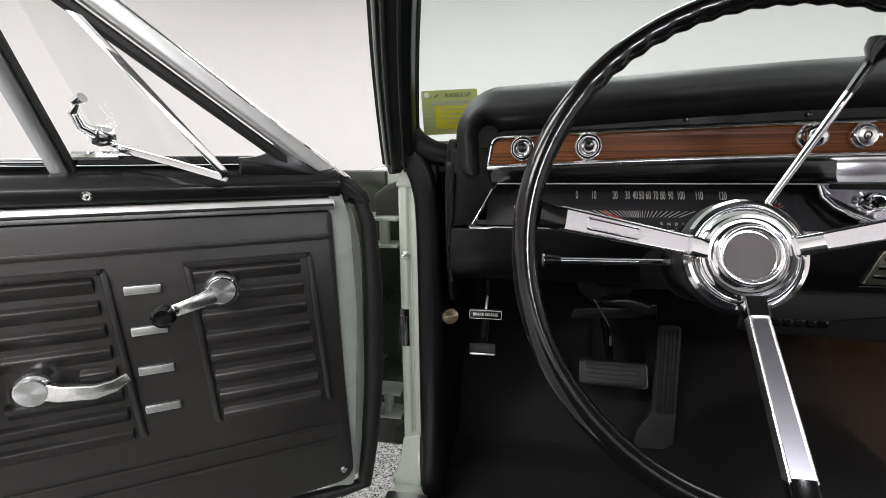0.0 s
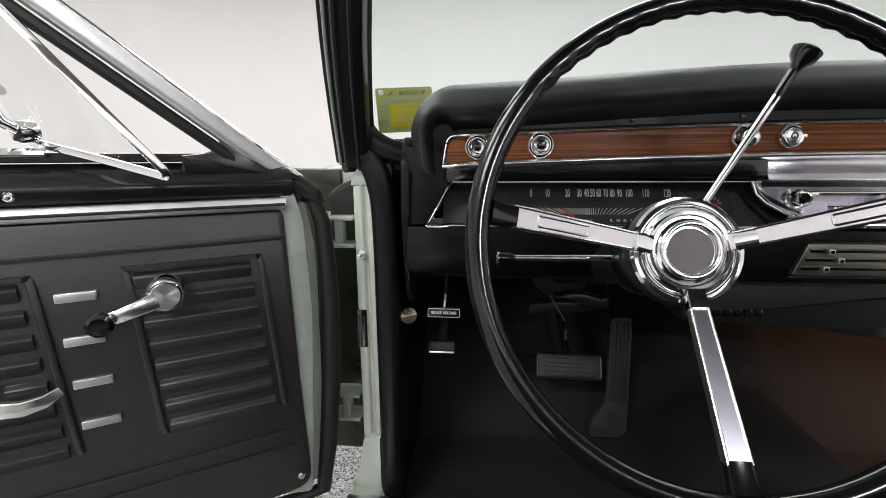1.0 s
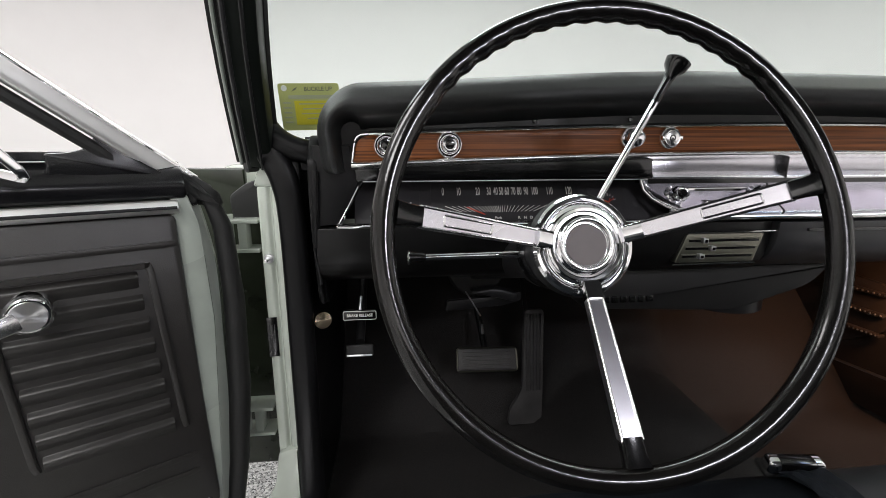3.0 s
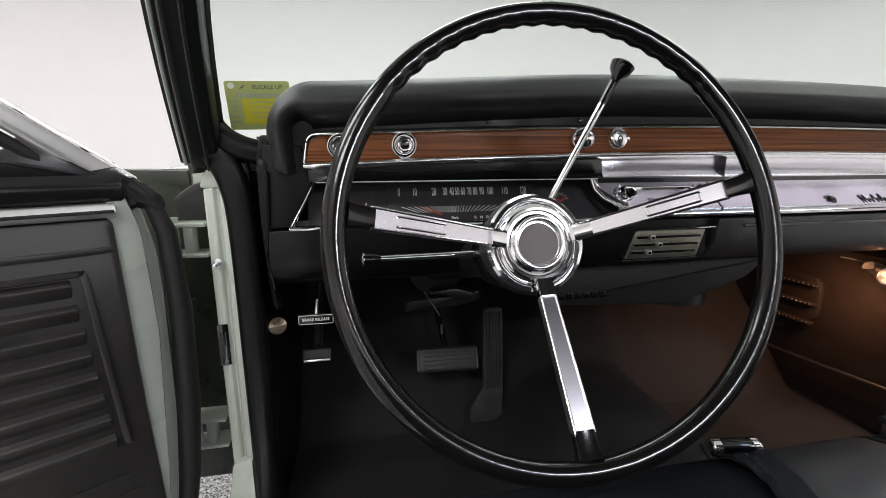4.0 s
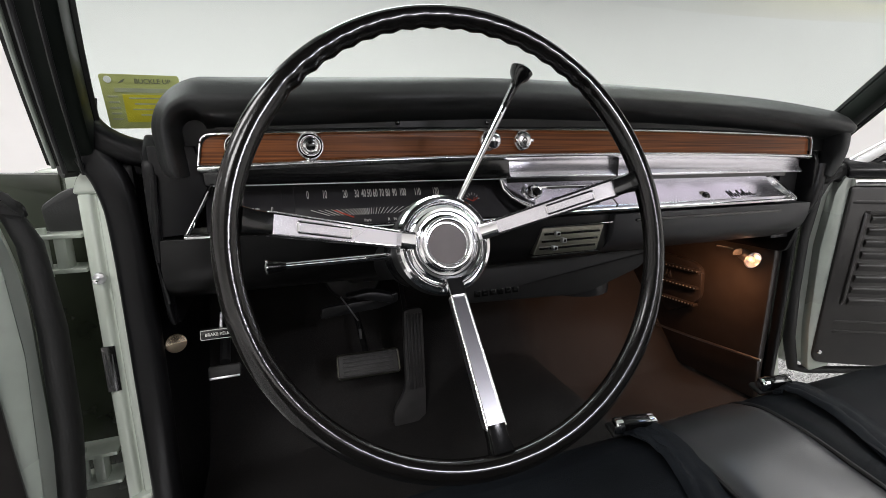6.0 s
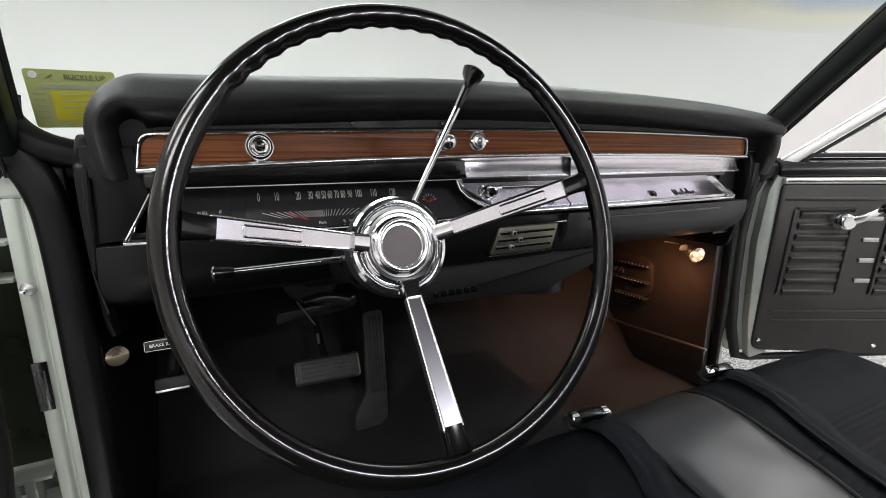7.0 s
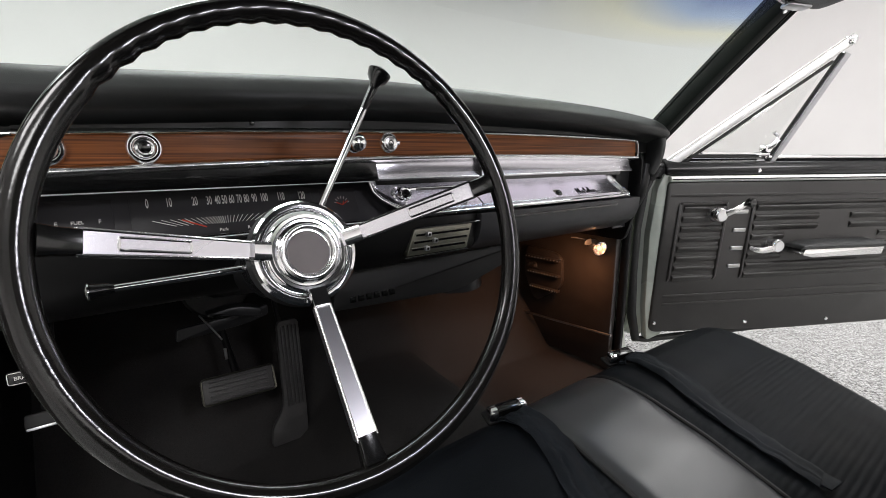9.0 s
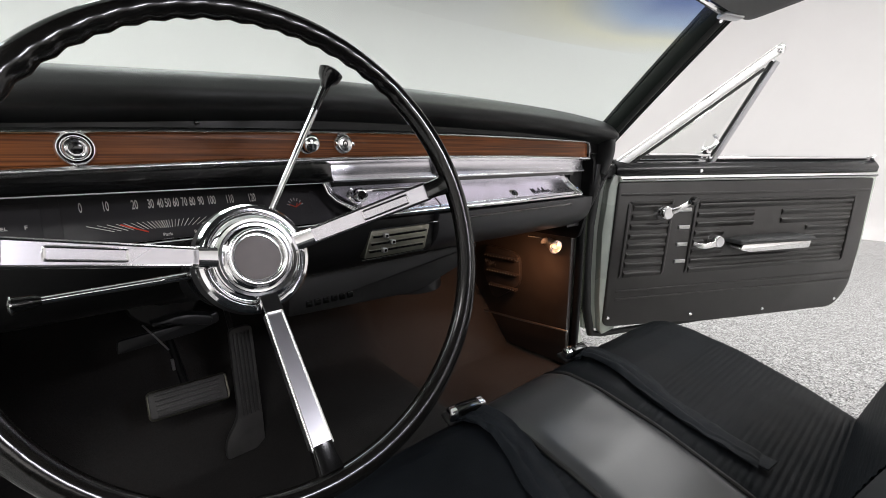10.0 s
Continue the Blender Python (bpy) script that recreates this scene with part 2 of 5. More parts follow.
def sweep(pts, r, n=12, closed=False, flat=None, up=(0, 0, 1), bm=None, cap=True, square=0.35):
    """A tube along points; r: a radius or one for each point; flat: (half width along up x way, half height along up)."""
    b = bm if bm is not None else bmesh.new()
    pts = [Vector(p) for p in pts]
    k = len(pts)
    rings = []
    side0 = None
    for i, p in enumerate(pts):
        a = pts[(i - 1) % k] if closed or i else pts[i]
        c = pts[(i + 1) % k] if closed or i < k - 1 else pts[i]
        way = (c - a).normalized()
        ref = Vector(up)
        if abs(ref.dot(way)) > 0.98 and side0 is None:
            ref = Vector((1, 0, 0)) if abs(way.x) < 0.9 else Vector((0, 1, 0))
        side = way.cross(ref)
        side = side.normalized() if side.length > 1e-4 else side0
        if side0 is not None and abs(ref.dot(way)) > 0.98:
            side = (side0 - way * side0.dot(way)).normalized()
        side0 = side
        top = side.cross(way).normalized()
        rad = r[i] if isinstance(r, (list, tuple)) else r
        ring = []
        for j in range(n):
            ang = 2 * math.pi * (j + 0.5) / n
            if flat:
                ca, sa = math.cos(ang), math.sin(ang)
                e = square
                dx = math.copysign(abs(ca) ** e, ca) * flat[0] * rad
                dz = math.copysign(abs(sa) ** e, sa) * flat[1] * rad
            else:
                dx, dz = math.cos(ang) * rad, math.sin(ang) * rad
            ring.append(b.verts.new(p + side * dx + top * dz))
        rings.append(ring)
    for i in range(k if closed else k - 1):
        a, c = rings[i], rings[(i + 1) % k]
        for j in range(n):
            b.faces.new((a[j], a[(j + 1) % n], c[(j + 1) % n], c[j]))
    if not closed and cap:
        b.faces.new(rings[0][::-1])
        b.faces.new(rings[-1])
    return b


def lathe(profile, n=32, m=None, bm=None):
    """A profile of (radius, height) turned round the local z axis."""
    b = bmesh.new()
    rings = []
    for r, h in profile:
        if r < 1e-6:
            rings.append([b.verts.new((0, 0, h))])
        else:
            rings.append([b.verts.new((r * math.cos(2 * math.pi * i / n), r * math.sin(2 * math.pi * i / n), h)) for i in range(n)])
    for a, c in zip(rings, rings[1:]):
        for i in range(n):
            j = (i + 1) % n
            if len(a) == 1:
                b.faces.new((a[0], c[i], c[j]))
            elif len(c) == 1:
                b.faces.new((a[i], a[j], c[0]))
            else:
                b.faces.new((a[i], a[j], c[j], c[i]))
    if m is not None:
        b.transform(m)
    return b if bm is None else merge(bm, b)


def grid(fn, nu, nv, thick=None):
    """A sheet of fn(u, v), u and v from 0 to 1."""
    b = bmesh.new()
    vs = [[b.verts.new(fn(i / nu, j / nv)) for j in range(nv + 1)] for i in range(nu + 1)]
    for i in range(nu):
        for j in range(nv):
            b.faces.new((vs[i][j], vs[i + 1][j], vs[i + 1][j + 1], vs[i][j + 1]))
    if thick:
        bmesh.ops.recalc_face_normals(b, faces=b.faces)
        bmesh.ops.solidify(b, geom=b.faces[:], thickness=thick)
    return b


def facing(p, n, up=(0, 0, 1)):
    """A frame at p whose z axis is n and whose y axis leans to up."""
    z = Vector(n).normalized()
    x = Vector(up).cross(z).normalized()
    y = z.cross(x)
    m = Matrix((x, y, z)).transposed().to_4x4()
    m.translation = Vector(p)
    return m


def lettering(name, text, size, m, material, parent, squeeze=1.0):
    cu = bpy.data.curves.new(name, "FONT")
    cu.body, cu.size, cu.align_x, cu.align_y, cu.extrude = text, size, "CENTER", "CENTER", 0.0003
    cu.fill_mode = "FRONT"
    cu.offset = size * 0.012
    tmp = new(name + "_curve", cu)
    me = bpy.data.meshes.new_from_object(tmp)
    bpy.data.objects.remove(tmp)
    bpy.data.curves.remove(cu)
    me.transform(m @ Matrix.Diagonal((squeeze, 1, 1, 1)))
    me.materials.clear()
    me.materials.append(material)
    ob = new(name, me)
    ob.parent = parent
    return ob


# ---------------------------------------------------------------- the studio
def studio():
    x0, x1, y0, y1, h = -6.0, 7.2, -7.0, 6.5, 3.8
    single("floor", box(x0 - 0.3, x1 + 0.3, y0 - 0.3, y1 + 0.3, -0.2, 0), FLAKE, "grey and white flake epoxy garage floor", "floor", "structure")
    # one seamless wall with wide rounded corners, and a small cove at its foot
    plan = rounded([(x0, y0), (x1, y0), (x1, y1), (x0, y1)], 4.2, 24)
    cx, cy = (x0 + x1) / 2, (y0 + y1) / 2
    rise = [(0.22, 0.002), (0.12, 0.02), (0.05, 0.07), (0.012, 0.15), (0.0, 0.26), (0.0, h), (-0.2, h), (-0.2, -0.1), (0.2, -0.1)]
    b = bmesh.new()
    loops = []
    for x, y in plan:
        inward = Vector((cx - x, cy - y, 0)).normalized()
        loops.append([b.verts.new(Vector((x, y, z)) + inward * d) for d, z in rise])
    for p, q in zip(loops, loops[1:] + loops[:1]):
        for j in range(len(rise)):
            k = (j + 1) % len(rise)
            b.faces.new((p[j], p[k], q[k], q[j]))
    single("wall_round", b, WHITE, "seamless white painted studio wall", "wall", "structure")
    single("ceiling", box(x0 - 0.3, x1 + 0.3, y0 - 0.3, y1 + 0.3, h, h + 0.2), CEIL, "plain white painted ceiling", "ceiling", "structure")


studio()


def ceiling_lights():
    first = None
    for lx, ly, watts in LIGHTS:
        if first is None:
            first = thing("ceiling_light", "assumed white rectangular ceiling light with a bright diffuser, out of view", "ceiling light", pose(lx, ly, 3.8), "ceiling lights")
            f = bmesh.new()
            for a in (-1, 1):
                box(a * 1.04 - 0.03, a * 1.04 + 0.03, -0.66, 0.66, -0.07, 0, 0.005, bm=f)
                box(-1.01, 1.01, a * 0.63 - 0.03, a * 0.63 + 0.03, -0.07, 0, 0.005, bm=f)
            part("frame", f, CEIL, first)
            part("diffuser", box(-1.01, 1.01, -0.6, 0.6, -0.03, -0.005), PANELG, first, "glowing white diffuser")
        else:
            copy_thing(first, pose(lx, ly, 3.8))


ceiling_lights()


# ---------------------------------------------------------------- the car's shell
def rounded_path(corners, steps=26):
    # a smooth line drawn towards its corner points
    p = [Vector(corners[0])] + [Vector(c) for c in corners] + [Vector(corners[-1])]
    out = []
    for i in range(steps):
        f = i / (steps - 1) * (len(corners) - 1)
        k = min(int(f), len(corners) - 2)
        a, b, c, d = p[k:k + 4]
        u = f - k
        out.append(0.5 * (2 * b + (c - a) * u + (2 * a - 5 * b + 4 * c - d) * u * u + (3 * b - a - 3 * c + d) * u ** 3))
    return out


def off(side, d):
    return XC + side * (d - NARROW)


def car_shell():
    car = thing("car", "pale green two-door car with black trim, both doors open", "car", pose(XC, 0.6, 0.0))
    inv = pose(-XC, -0.6, 0)

    forward = [0.0]

    def put(name, bm, m, label=""):
        bm.transform(inv @ pose(0, forward[0], 0))
        return part(name, bm, m, car, label)

    # floor pan with tunnel and toe board in one sheet
    def floor_at(u, v):
        x = XC - 0.7115 + 1.423 * u
        y = -0.75 + 2.03 * v
        z = 0.27
        if y > 0.92:
            z += (y - 0.92) * 1.15
        hump = 0.10 + 0.07 * max(0, min(1, (y - 0.2) / 0.9))
        d = abs(x - XC) / 0.155
        z += hump * (1 / (1 + d ** 5)) if d < 3 else 0
        z += 0.004 * noise.noise((x * 9, y * 9, 0)) + 0.0015 * noise.noise((x * 60, y * 60, 3))
        return (x, y, z)
    put("floor_carpet", grid(floor_at, 70, 80, 0.02), CARPET, "worn black carpet over the floor tunnel")
    put("firewall", box(XC - 0.78, XC + 0.78, 1.26, 1.29, 0.25, 1.0), SATIN, "black firewall")
    for side in (-1, 1):
        # hinge pillar, jamb and sill
        forward[0] = 0.018 if side > 0 else 0.0
        o = lambda d: off(side, d)
        a = prism(rounded([(o(0.739), 0.662), (o(0.752), 0.662), (o(0.757), 0.673), (o(0.762), 0.664), (o(0.776), 0.668), (o(0.784), 0.70), (o(0.784), 0.84), (o(0.739), 0.84)], [0.002, 0.006, 0.005, 0.006, 0.014, 0.01, 0.01, 0.01], 4), 0.31, 0.905, "xy", 0.004)
        put("hinge_recess", prism(rounded([(o(0.786), 0.33), (o(0.786), 0.880), (o(0.835), 0.892), (o(0.835), 0.928), (o(0.960), 0.930), (o(0.960), 0.33)], 0.004, 2), 0.795, 0.815, "xz", 0.003), JAMBSHADE, "hinge recess with its shade in the olive colour")
        put("pillar_cap", prism(rounded([(o(0.727), 0.904), (o(0.735), 0.945), (o(0.752), 0.950), (o(0.775), 0.925), (o(0.782), 0.904)], 0.006, 3), 0.668, 0.80, "xz", 0.004), BODY)
        put("jamb_rubber", prism(rounded([(o(0.840), 0.885), (o(0.812), 0.906), (o(0.780), 0.916), (o(0.776), 0.870), (o(0.800), 0.838), (o(0.836), 0.845)], 0.008, 3), 0.725, 0.76, "xz", 0.006), RUBBER, "black rubber block above the hinge")
        put("sill_flare", prism(rounded([(o(0.739), 0.46), (o(0.775), 0.45), (o(0.785), 0.385), (o(0.803), 0.350), (o(0.739), 0.345)], [0.003, 0.01, 0.03, 0.004, 0.003], 5), 0.655, 0.690, "xz", 0.005), BODY)
        put("hinge_pillar", a, BODY, "pale green painted door jamb")
        put("rocker_sill", prism(rounded([(o(0.735), 0.27), (o(0.735), 0.345), (o(0.76), 0.352), (o(0.800), 0.346), (o(0.816), 0.30), (o(0.822), 0.24), (o(0.81), 0.18), (o(0.72), 0.18)], 0.01, 3), -0.62, 0.70, "xz", 0.0), BODY)
        put("sill_plate", box(min(o(0.725), o(0.80)), max(o(0.725), o(0.80)), -0.60, 0.63, 0.350, 0.356, 0.002), SATINCH, "ribbed bright sill plate")
        # The passenger's windlace is widened to stand for shade on the jamb.
        lx, lr = (0.7325, 0.0060) if side < 0 else (0.7450, 0.0125)
        lace = [(o(lx), 0.661 - lr + 0.0055, 0.36 + 0.03 * i) for i in range(19)] + [(o(lx), 0.662 - lr + 0.0055, 0.93)]
        put("windlace", sweep(lace, lr, 16), BLACKT, "black rubber windlace")
        # fender behind the open door
        fen = prism(rounded([(o(0.86), 0.30), (o(0.93), 0.36), (o(0.955), 0.60), (o(0.93), 0.80), (o(0.90), 0.93), (o(0.80), 0.945), (o(0.80), 0.90), (o(0.86), 0.62)], 0.02, 3), 0.86, 2.55, "xz", 0.01)
        put("front_fender", fen, BODY)
        for z, d0 in ((0.824, 0.786), (0.490, 0.788)):
            hg = bmesh.new()
            box(min(o(d0), o(d0 + 0.062)), max(o(d0), o(d0 + 0.062)), 0.690, 0.735, z + 0.020, z + 0.026, 0.001, bm=hg)
            box(min(o(d0), o(d0 + 0.062)), max(o(d0), o(d0 + 0.062)), 0.690, 0.735, z - 0.028, z - 0.022, 0.001, bm=hg)
            box(min(o(d0 + 0.020), o(d0 + 0.034)), max(o(d0 + 0.020), o(d0 + 0.034)), 0.695, 0.72, z - 0.024, z + 0.022, 0.002, bm=hg)
            sweep([(o(d0 + 0.048), 0.705, z - 0.034), (o(d0 + 0.048), 0.705, z + 0.034)], 0.006, 10, bm=hg)
            put("hinge", hg, BODY, "pale green painted door hinge")
        # windscreen post
        base, top = Vector((o(0.768 if side < 0 else 0.788), 0.675, 0.945)), Vector((o(0.652 if side < 0 else 0.700), 0.295, 1.285))
        run = [base.lerp(top, i / 10) + Vector((-side * 0.012 * math.sin(math.pi * i / 10) * -1, 0, 0.012 * math.sin(math.pi * i / 10))) for i in range(11)]
        put("windscreen_post", sweep([p + Vector((0, 0.005, 0)) for p in run], [0.85] + [1.0] * 9 + [1.1], 14, flat=(0.021 if side < 0 else 0.025, 0.020), up=(0, 1, 0.9)), POSTM, "black painted windscreen post")
        put("post_weatherstrip", sweep([p + Vector((side * (0.027 if side < 0 else 0.032), 0.004, 0.004)) for p in run], 1.0, 10, flat=(0.008, 0.012), up=(0, 1, 0.9)), RUBBER, "black rubber weatherstrip")
        put("post_moulding", sweep([p + Vector((side * 0.012, -0.019, -0.012)) for p in run], 0.003, 8), LOWG)
        put("post_moulding", sweep([p + Vector((side * 0.024, -0.013, -0.006)) for p in run], 0.0026, 8), BODYIN)
        put("post_moulding", sweep([p + Vector((-side * 0.008, -0.021, -0.014)) for p in run], 0.0024, 8), SATIN)
        put("windscreen_seal", sweep([p + Vector((-side * 0.016, 0.026, 0.010)) for p in run], 0.008, 8), RUBBER)
        # black corner between post and dash
        ct = prism(rounded([(o(0.775), 0.925), (o(0.764), 1.035), (o(0.744), 0.992), (o(0.715), 0.972), (o(0.672), 0.966), (o(0.665), 0.925)], [0.01, 0.004, 0.03, 0.03, 0.01, 0.01], 5), 0.668 if side < 0 else 0.650, 0.715, "xz", 0.014)
        put("corner_trim", ct, BLACKT, "black trim at the foot of the windscreen post")
        if side > 0:
            # Dark strip added over the pale pillar in place of its shade.
            put("jamb_strip", sweep([(o(0.757), 0.654, 0.43 + 0.05 * i) for i in range(11)], [0.5, 0.9] + [1.0] * 9, 16, flat=(0.0190, 0.0065), up=(0, 1, 0), square=0.8), JAMBSHADE, "dark olive strip standing for jamb shade")
        else:
            foot_line = rounded_path([(o(0.766), 0.668, 1.010), (o(0.752), 0.660, 0.962), (o(0.731), 0.656, 0.915), (o(0.723), 0.658, 0.84), (o(0.722), 0.660, 0.60), (o(0.722), 0.660, 0.34)], 40)
            put("jamb_strip", sweep(foot_line, 1.0, 20, flat=(0.0205, 0.014), up=(0, 1, 0), square=0.7), BLACKT, "smooth black trim beside the jamb")
            put("screen_corner", sweep(rounded_path([(o(0.768), 0.670, 1.035), (o(0.752), 0.664, 0.990), (o(0.718), 0.662, 0.963), (o(0.655), 0.668, 0.948)], 26), 1.0, 18, flat=(0.018, 0.020), up=(0, 1, 0), square=0.8), BLACKT)
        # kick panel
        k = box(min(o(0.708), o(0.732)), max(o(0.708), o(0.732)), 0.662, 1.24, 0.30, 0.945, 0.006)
        # Same panel on both sides; lamplight and shade are put into the colour.
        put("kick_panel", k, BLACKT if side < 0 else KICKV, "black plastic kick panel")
        put("roof_rail", sweep([top + Vector((0, -0.02 - 0.06 * i, 0.012 + 0.0035 * i)) for i in range(24)], 1.0, 12, flat=(0.026, 0.026)), SATIN)
        put("rear_pillar", prism([(-1.0, 0.92), (-1.75, 0.92), (-1.35, 1.30), (-1.05, 1.32)], min(o(0.66), o(0.70)), max(o(0.66), o(0.70)), "yz", 0.004), BODY)
        put("quarter_panel", prism(rounded([(o(0.90), 0.25), (o(0.955), 0.55), (o(0.92), 0.90), (o(0.74), 0.92), (o(0.74), 0.86), (o(0.86), 0.60), (o(0.86), 0.25)], 0.02, 3), -2.2, -0.62, "xz", 0.01), BODY)
    forward[0] = 0.0
    put("header", prism(rounded([(0.20, 1.285), (0.20, 1.34), (0.31, 1.335), (0.36, 1.305), (0.33, 1.285)], 0.01, 3), XC - 0.64, XC + 0.64, "yz", 0.004), SATIN, "black windscreen header")
    put("roof", grid(lambda u, v: (XC - 0.66 + 1.32 * u, 0.33 - 1.55 * v, 1.325 + 0.045 * math.sin(math.pi * u) * math.sin(math.pi * min(1, v + 0.1))), 24, 24, 0.03), VINYL, "black headliner and roof")
    put("hood", grid(lambda u, v: (XC - 0.77 + 1.54 * u, 1.12 + 1.4 * v, 0.955 + 0.03 * math.sin(math.pi * u) - 0.05 * v * v), 24, 16, 0.02), BODY, "pale green hood")
    put("cowl", prism([(1.0, 0.90), (1.0, 0.985), (1.12, 0.955), (1.14, 0.90)], XC - 0.76, XC + 0.76, "yz"), BODY)
    put("rear_shelf", box(XC - 0.72, XC + 0.72, -1.9, -1.35, 0.80, 0.86, 0.01), VINYL)
    put("rear_bulkhead", box(XC - 0.72, XC + 0.72, -1.38, -1.33, 0.25, 0.80, 0.01), VINYL)

    # nose, tail and wheels
    put("nose_panel", prism(rounded([(2.46, 0.30), (2.50, 0.36), (2.55, 0.70), (2.54, 0.90), (2.48, 0.915), (2.44, 0.86), (2.42, 0.32)], 0.02, 3), XC - 0.90, XC + 0.90, "yz", 0.02), BODY)
    put("tail_panel", prism(rounded([(-2.20, 0.30), (-2.26, 0.40), (-2.27, 0.80), (-2.20, 0.915), (-1.88, 0.925), (-1.88, 0.90), (-2.14, 0.88), (-2.16, 0.32)], 0.02, 3), XC - 0.90, XC + 0.90, "yz", 0.02), BODY)
    for side in (-1, 1):
        for y in (1.62, -1.36):
            m = Matrix.Translation((off(side, 0.76), y, 0.325)) @ pose(0, 0, 0, 0, side * 90, 0)
            wh = put("wheel", lathe([(0.19, -0.07), (0.20, 0.05), (0.12, 0.075), (0.05, 0.06), (0, 0.06)], 32, m), SATINCH, "bright steel wheel")
            ty = lathe([(0.19, -0.09), (0.30, -0.095), (0.325, -0.07), (0.325, 0.06), (0.30, 0.09), (0.20, 0.085)], 40, m)
            ty.transform(inv)
            part("tyre", ty, RUBBER, wh, "black rubber tyre")

    # windscreen, curved between the posts
    def screen(u, v):
        a = 2 * u - 1
        lo = Vector((XC + a * 0.762, 1.0 - 0.31 * a * a, 0.985 - 0.045 * a * a))
        hi = Vector((XC + a * 0.632, 0.43 - 0.12 * a * a, 1.305 - 0.015 * a * a))
        return lo.lerp(hi, v) + Vector((0, 0.02, 0.02)) * math.sin(math.pi * v)
    put("windscreen", grid(screen, 30, 14), WGLASS, "clear windscreen with a tinted passenger corner").visible_shadow = False
    band = WGLASS.copy()
    band.name = "tint_band_glass"
    nt = band.node_tree
    geo = nt.nodes.new("ShaderNodeNewGeometry")
    sep = nt.nodes.new("ShaderNodeSeparateXYZ")
    nt.links.new(geo.outputs["Position"], sep.inputs[0])
    mr = nt.nodes.new("ShaderNodeMapRange")
    mr.inputs["From Min"].default_value, mr.inputs["From Max"].default_value = 1.190, 1.285
    nt.links.new(sep.outputs["Z"], mr.inputs["Value"])
    ramp = nt.nodes.new("ShaderNodeValToRGB")
    els = ramp.color_ramp.elements
    els[0].color, els[1].color = (1, 1, 1, 1), (0.10, 0.16, 0.55, 1)
    for p, c in ((0.25, (1.0, 0.97, 0.84, 1)), (0.5, (0.55, 0.66, 0.90, 1))):
        e = els.new(p)
        e.color = c
    # Colour is held to the passenger's upper corner, to fit the camera's view.
    mx_ = nt.nodes.new("ShaderNodeMapRange")
    mx_.inputs["From Min"].default_value, mx_.inputs["From Max"].default_value = 0.72, 1.06
    nt.links.new(sep.outputs["X"], mx_.inputs["Value"])
    mul = nt.nodes.new("ShaderNodeMath")
    mul.operation = "MULTIPLY"
    nt.links.new(mr.outputs[0], mul.inputs[0])
    nt.links.new(mx_.outputs[0], mul.inputs[1])
    nt.links.new(mul.outputs[0], ramp.inputs[0])
    tr = [n for n in nt.nodes if n.type == "BSDF_TRANSPARENT"][0]
    nt.links.new(ramp.outputs[0], tr.inputs[0])
    put("tint_band", grid(lambda u, v: Vector(screen(u, 0.66 + 0.34 * v)) + Vector((0, -0.005, -0.004)), 30, 6), band, "yellow and blue tint over the passenger corner of the windscreen").visible_shadow = False
    seal = [Vector(screen(i / 30, 0)) + Vector((0, 0, -0.004)) for i in range(31)]
    put("windscreen_rubber", sweep(seal, 0.012, 8), RUBBER)
    # visor bracket on the passenger side
    put("visor_bracket", prism(rounded([(1.110, 0.300), (1.170, 0.280), (1.185, 0.305), (1.130, 0.325)], 0.010, 4), 1.230, 1.236, "xy", 0.002), SATINCH, "bright visor bracket")
    return car


CAR = car_shell()


def sun_visor():
    v = thing("sun_visor", "folded black vinyl sun visor with a bright rod", "sun visor", pose(0.92, 0.25, 1.243, -9))
    part("pad", prism(rounded([(-0.26, -0.12), (0.27, -0.13), (0.30, 0.045), (-0.26, 0.05)], 0.03, 5), -0.004, 0.016, "xy", 0.006), VINYL, v)
    part("rod", sweep([(-0.2, 0.06, 0.005), (0.20, 0.062, 0.005), (0.24, 0.075, 0.0)], 0.005, 8), CHROME, v, "bright visor rod")


sun_visor()


# Body for the added fill light; it stays out of view.
def added_dome_lamp():
    d = thing("added_dome_lamp", "unseen dome lamp added to brighten the cabin", "lamp", pose(0.575, -0.58, 1.350))
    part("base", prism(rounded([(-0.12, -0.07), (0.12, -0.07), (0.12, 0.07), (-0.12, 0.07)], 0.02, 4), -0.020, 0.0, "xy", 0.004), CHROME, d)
    part("lens", prism(rounded([(-0.105, -0.055), (0.105, -0.055), (0.105, 0.055), (-0.105, 0.055)], 0.018, 4), -0.034, -0.019, "xy", 0.005), FILLG, d, "glowing lens of the added lamp")


added_dome_lamp()


# ---------------------------------------------------------------- doors
VENT_SWING = 37.5
DOOR_AT = {-1: (-0.270, 0.578, 32.0), 1: (1.359, 0.623, 26.7)}     # hinge line and opening


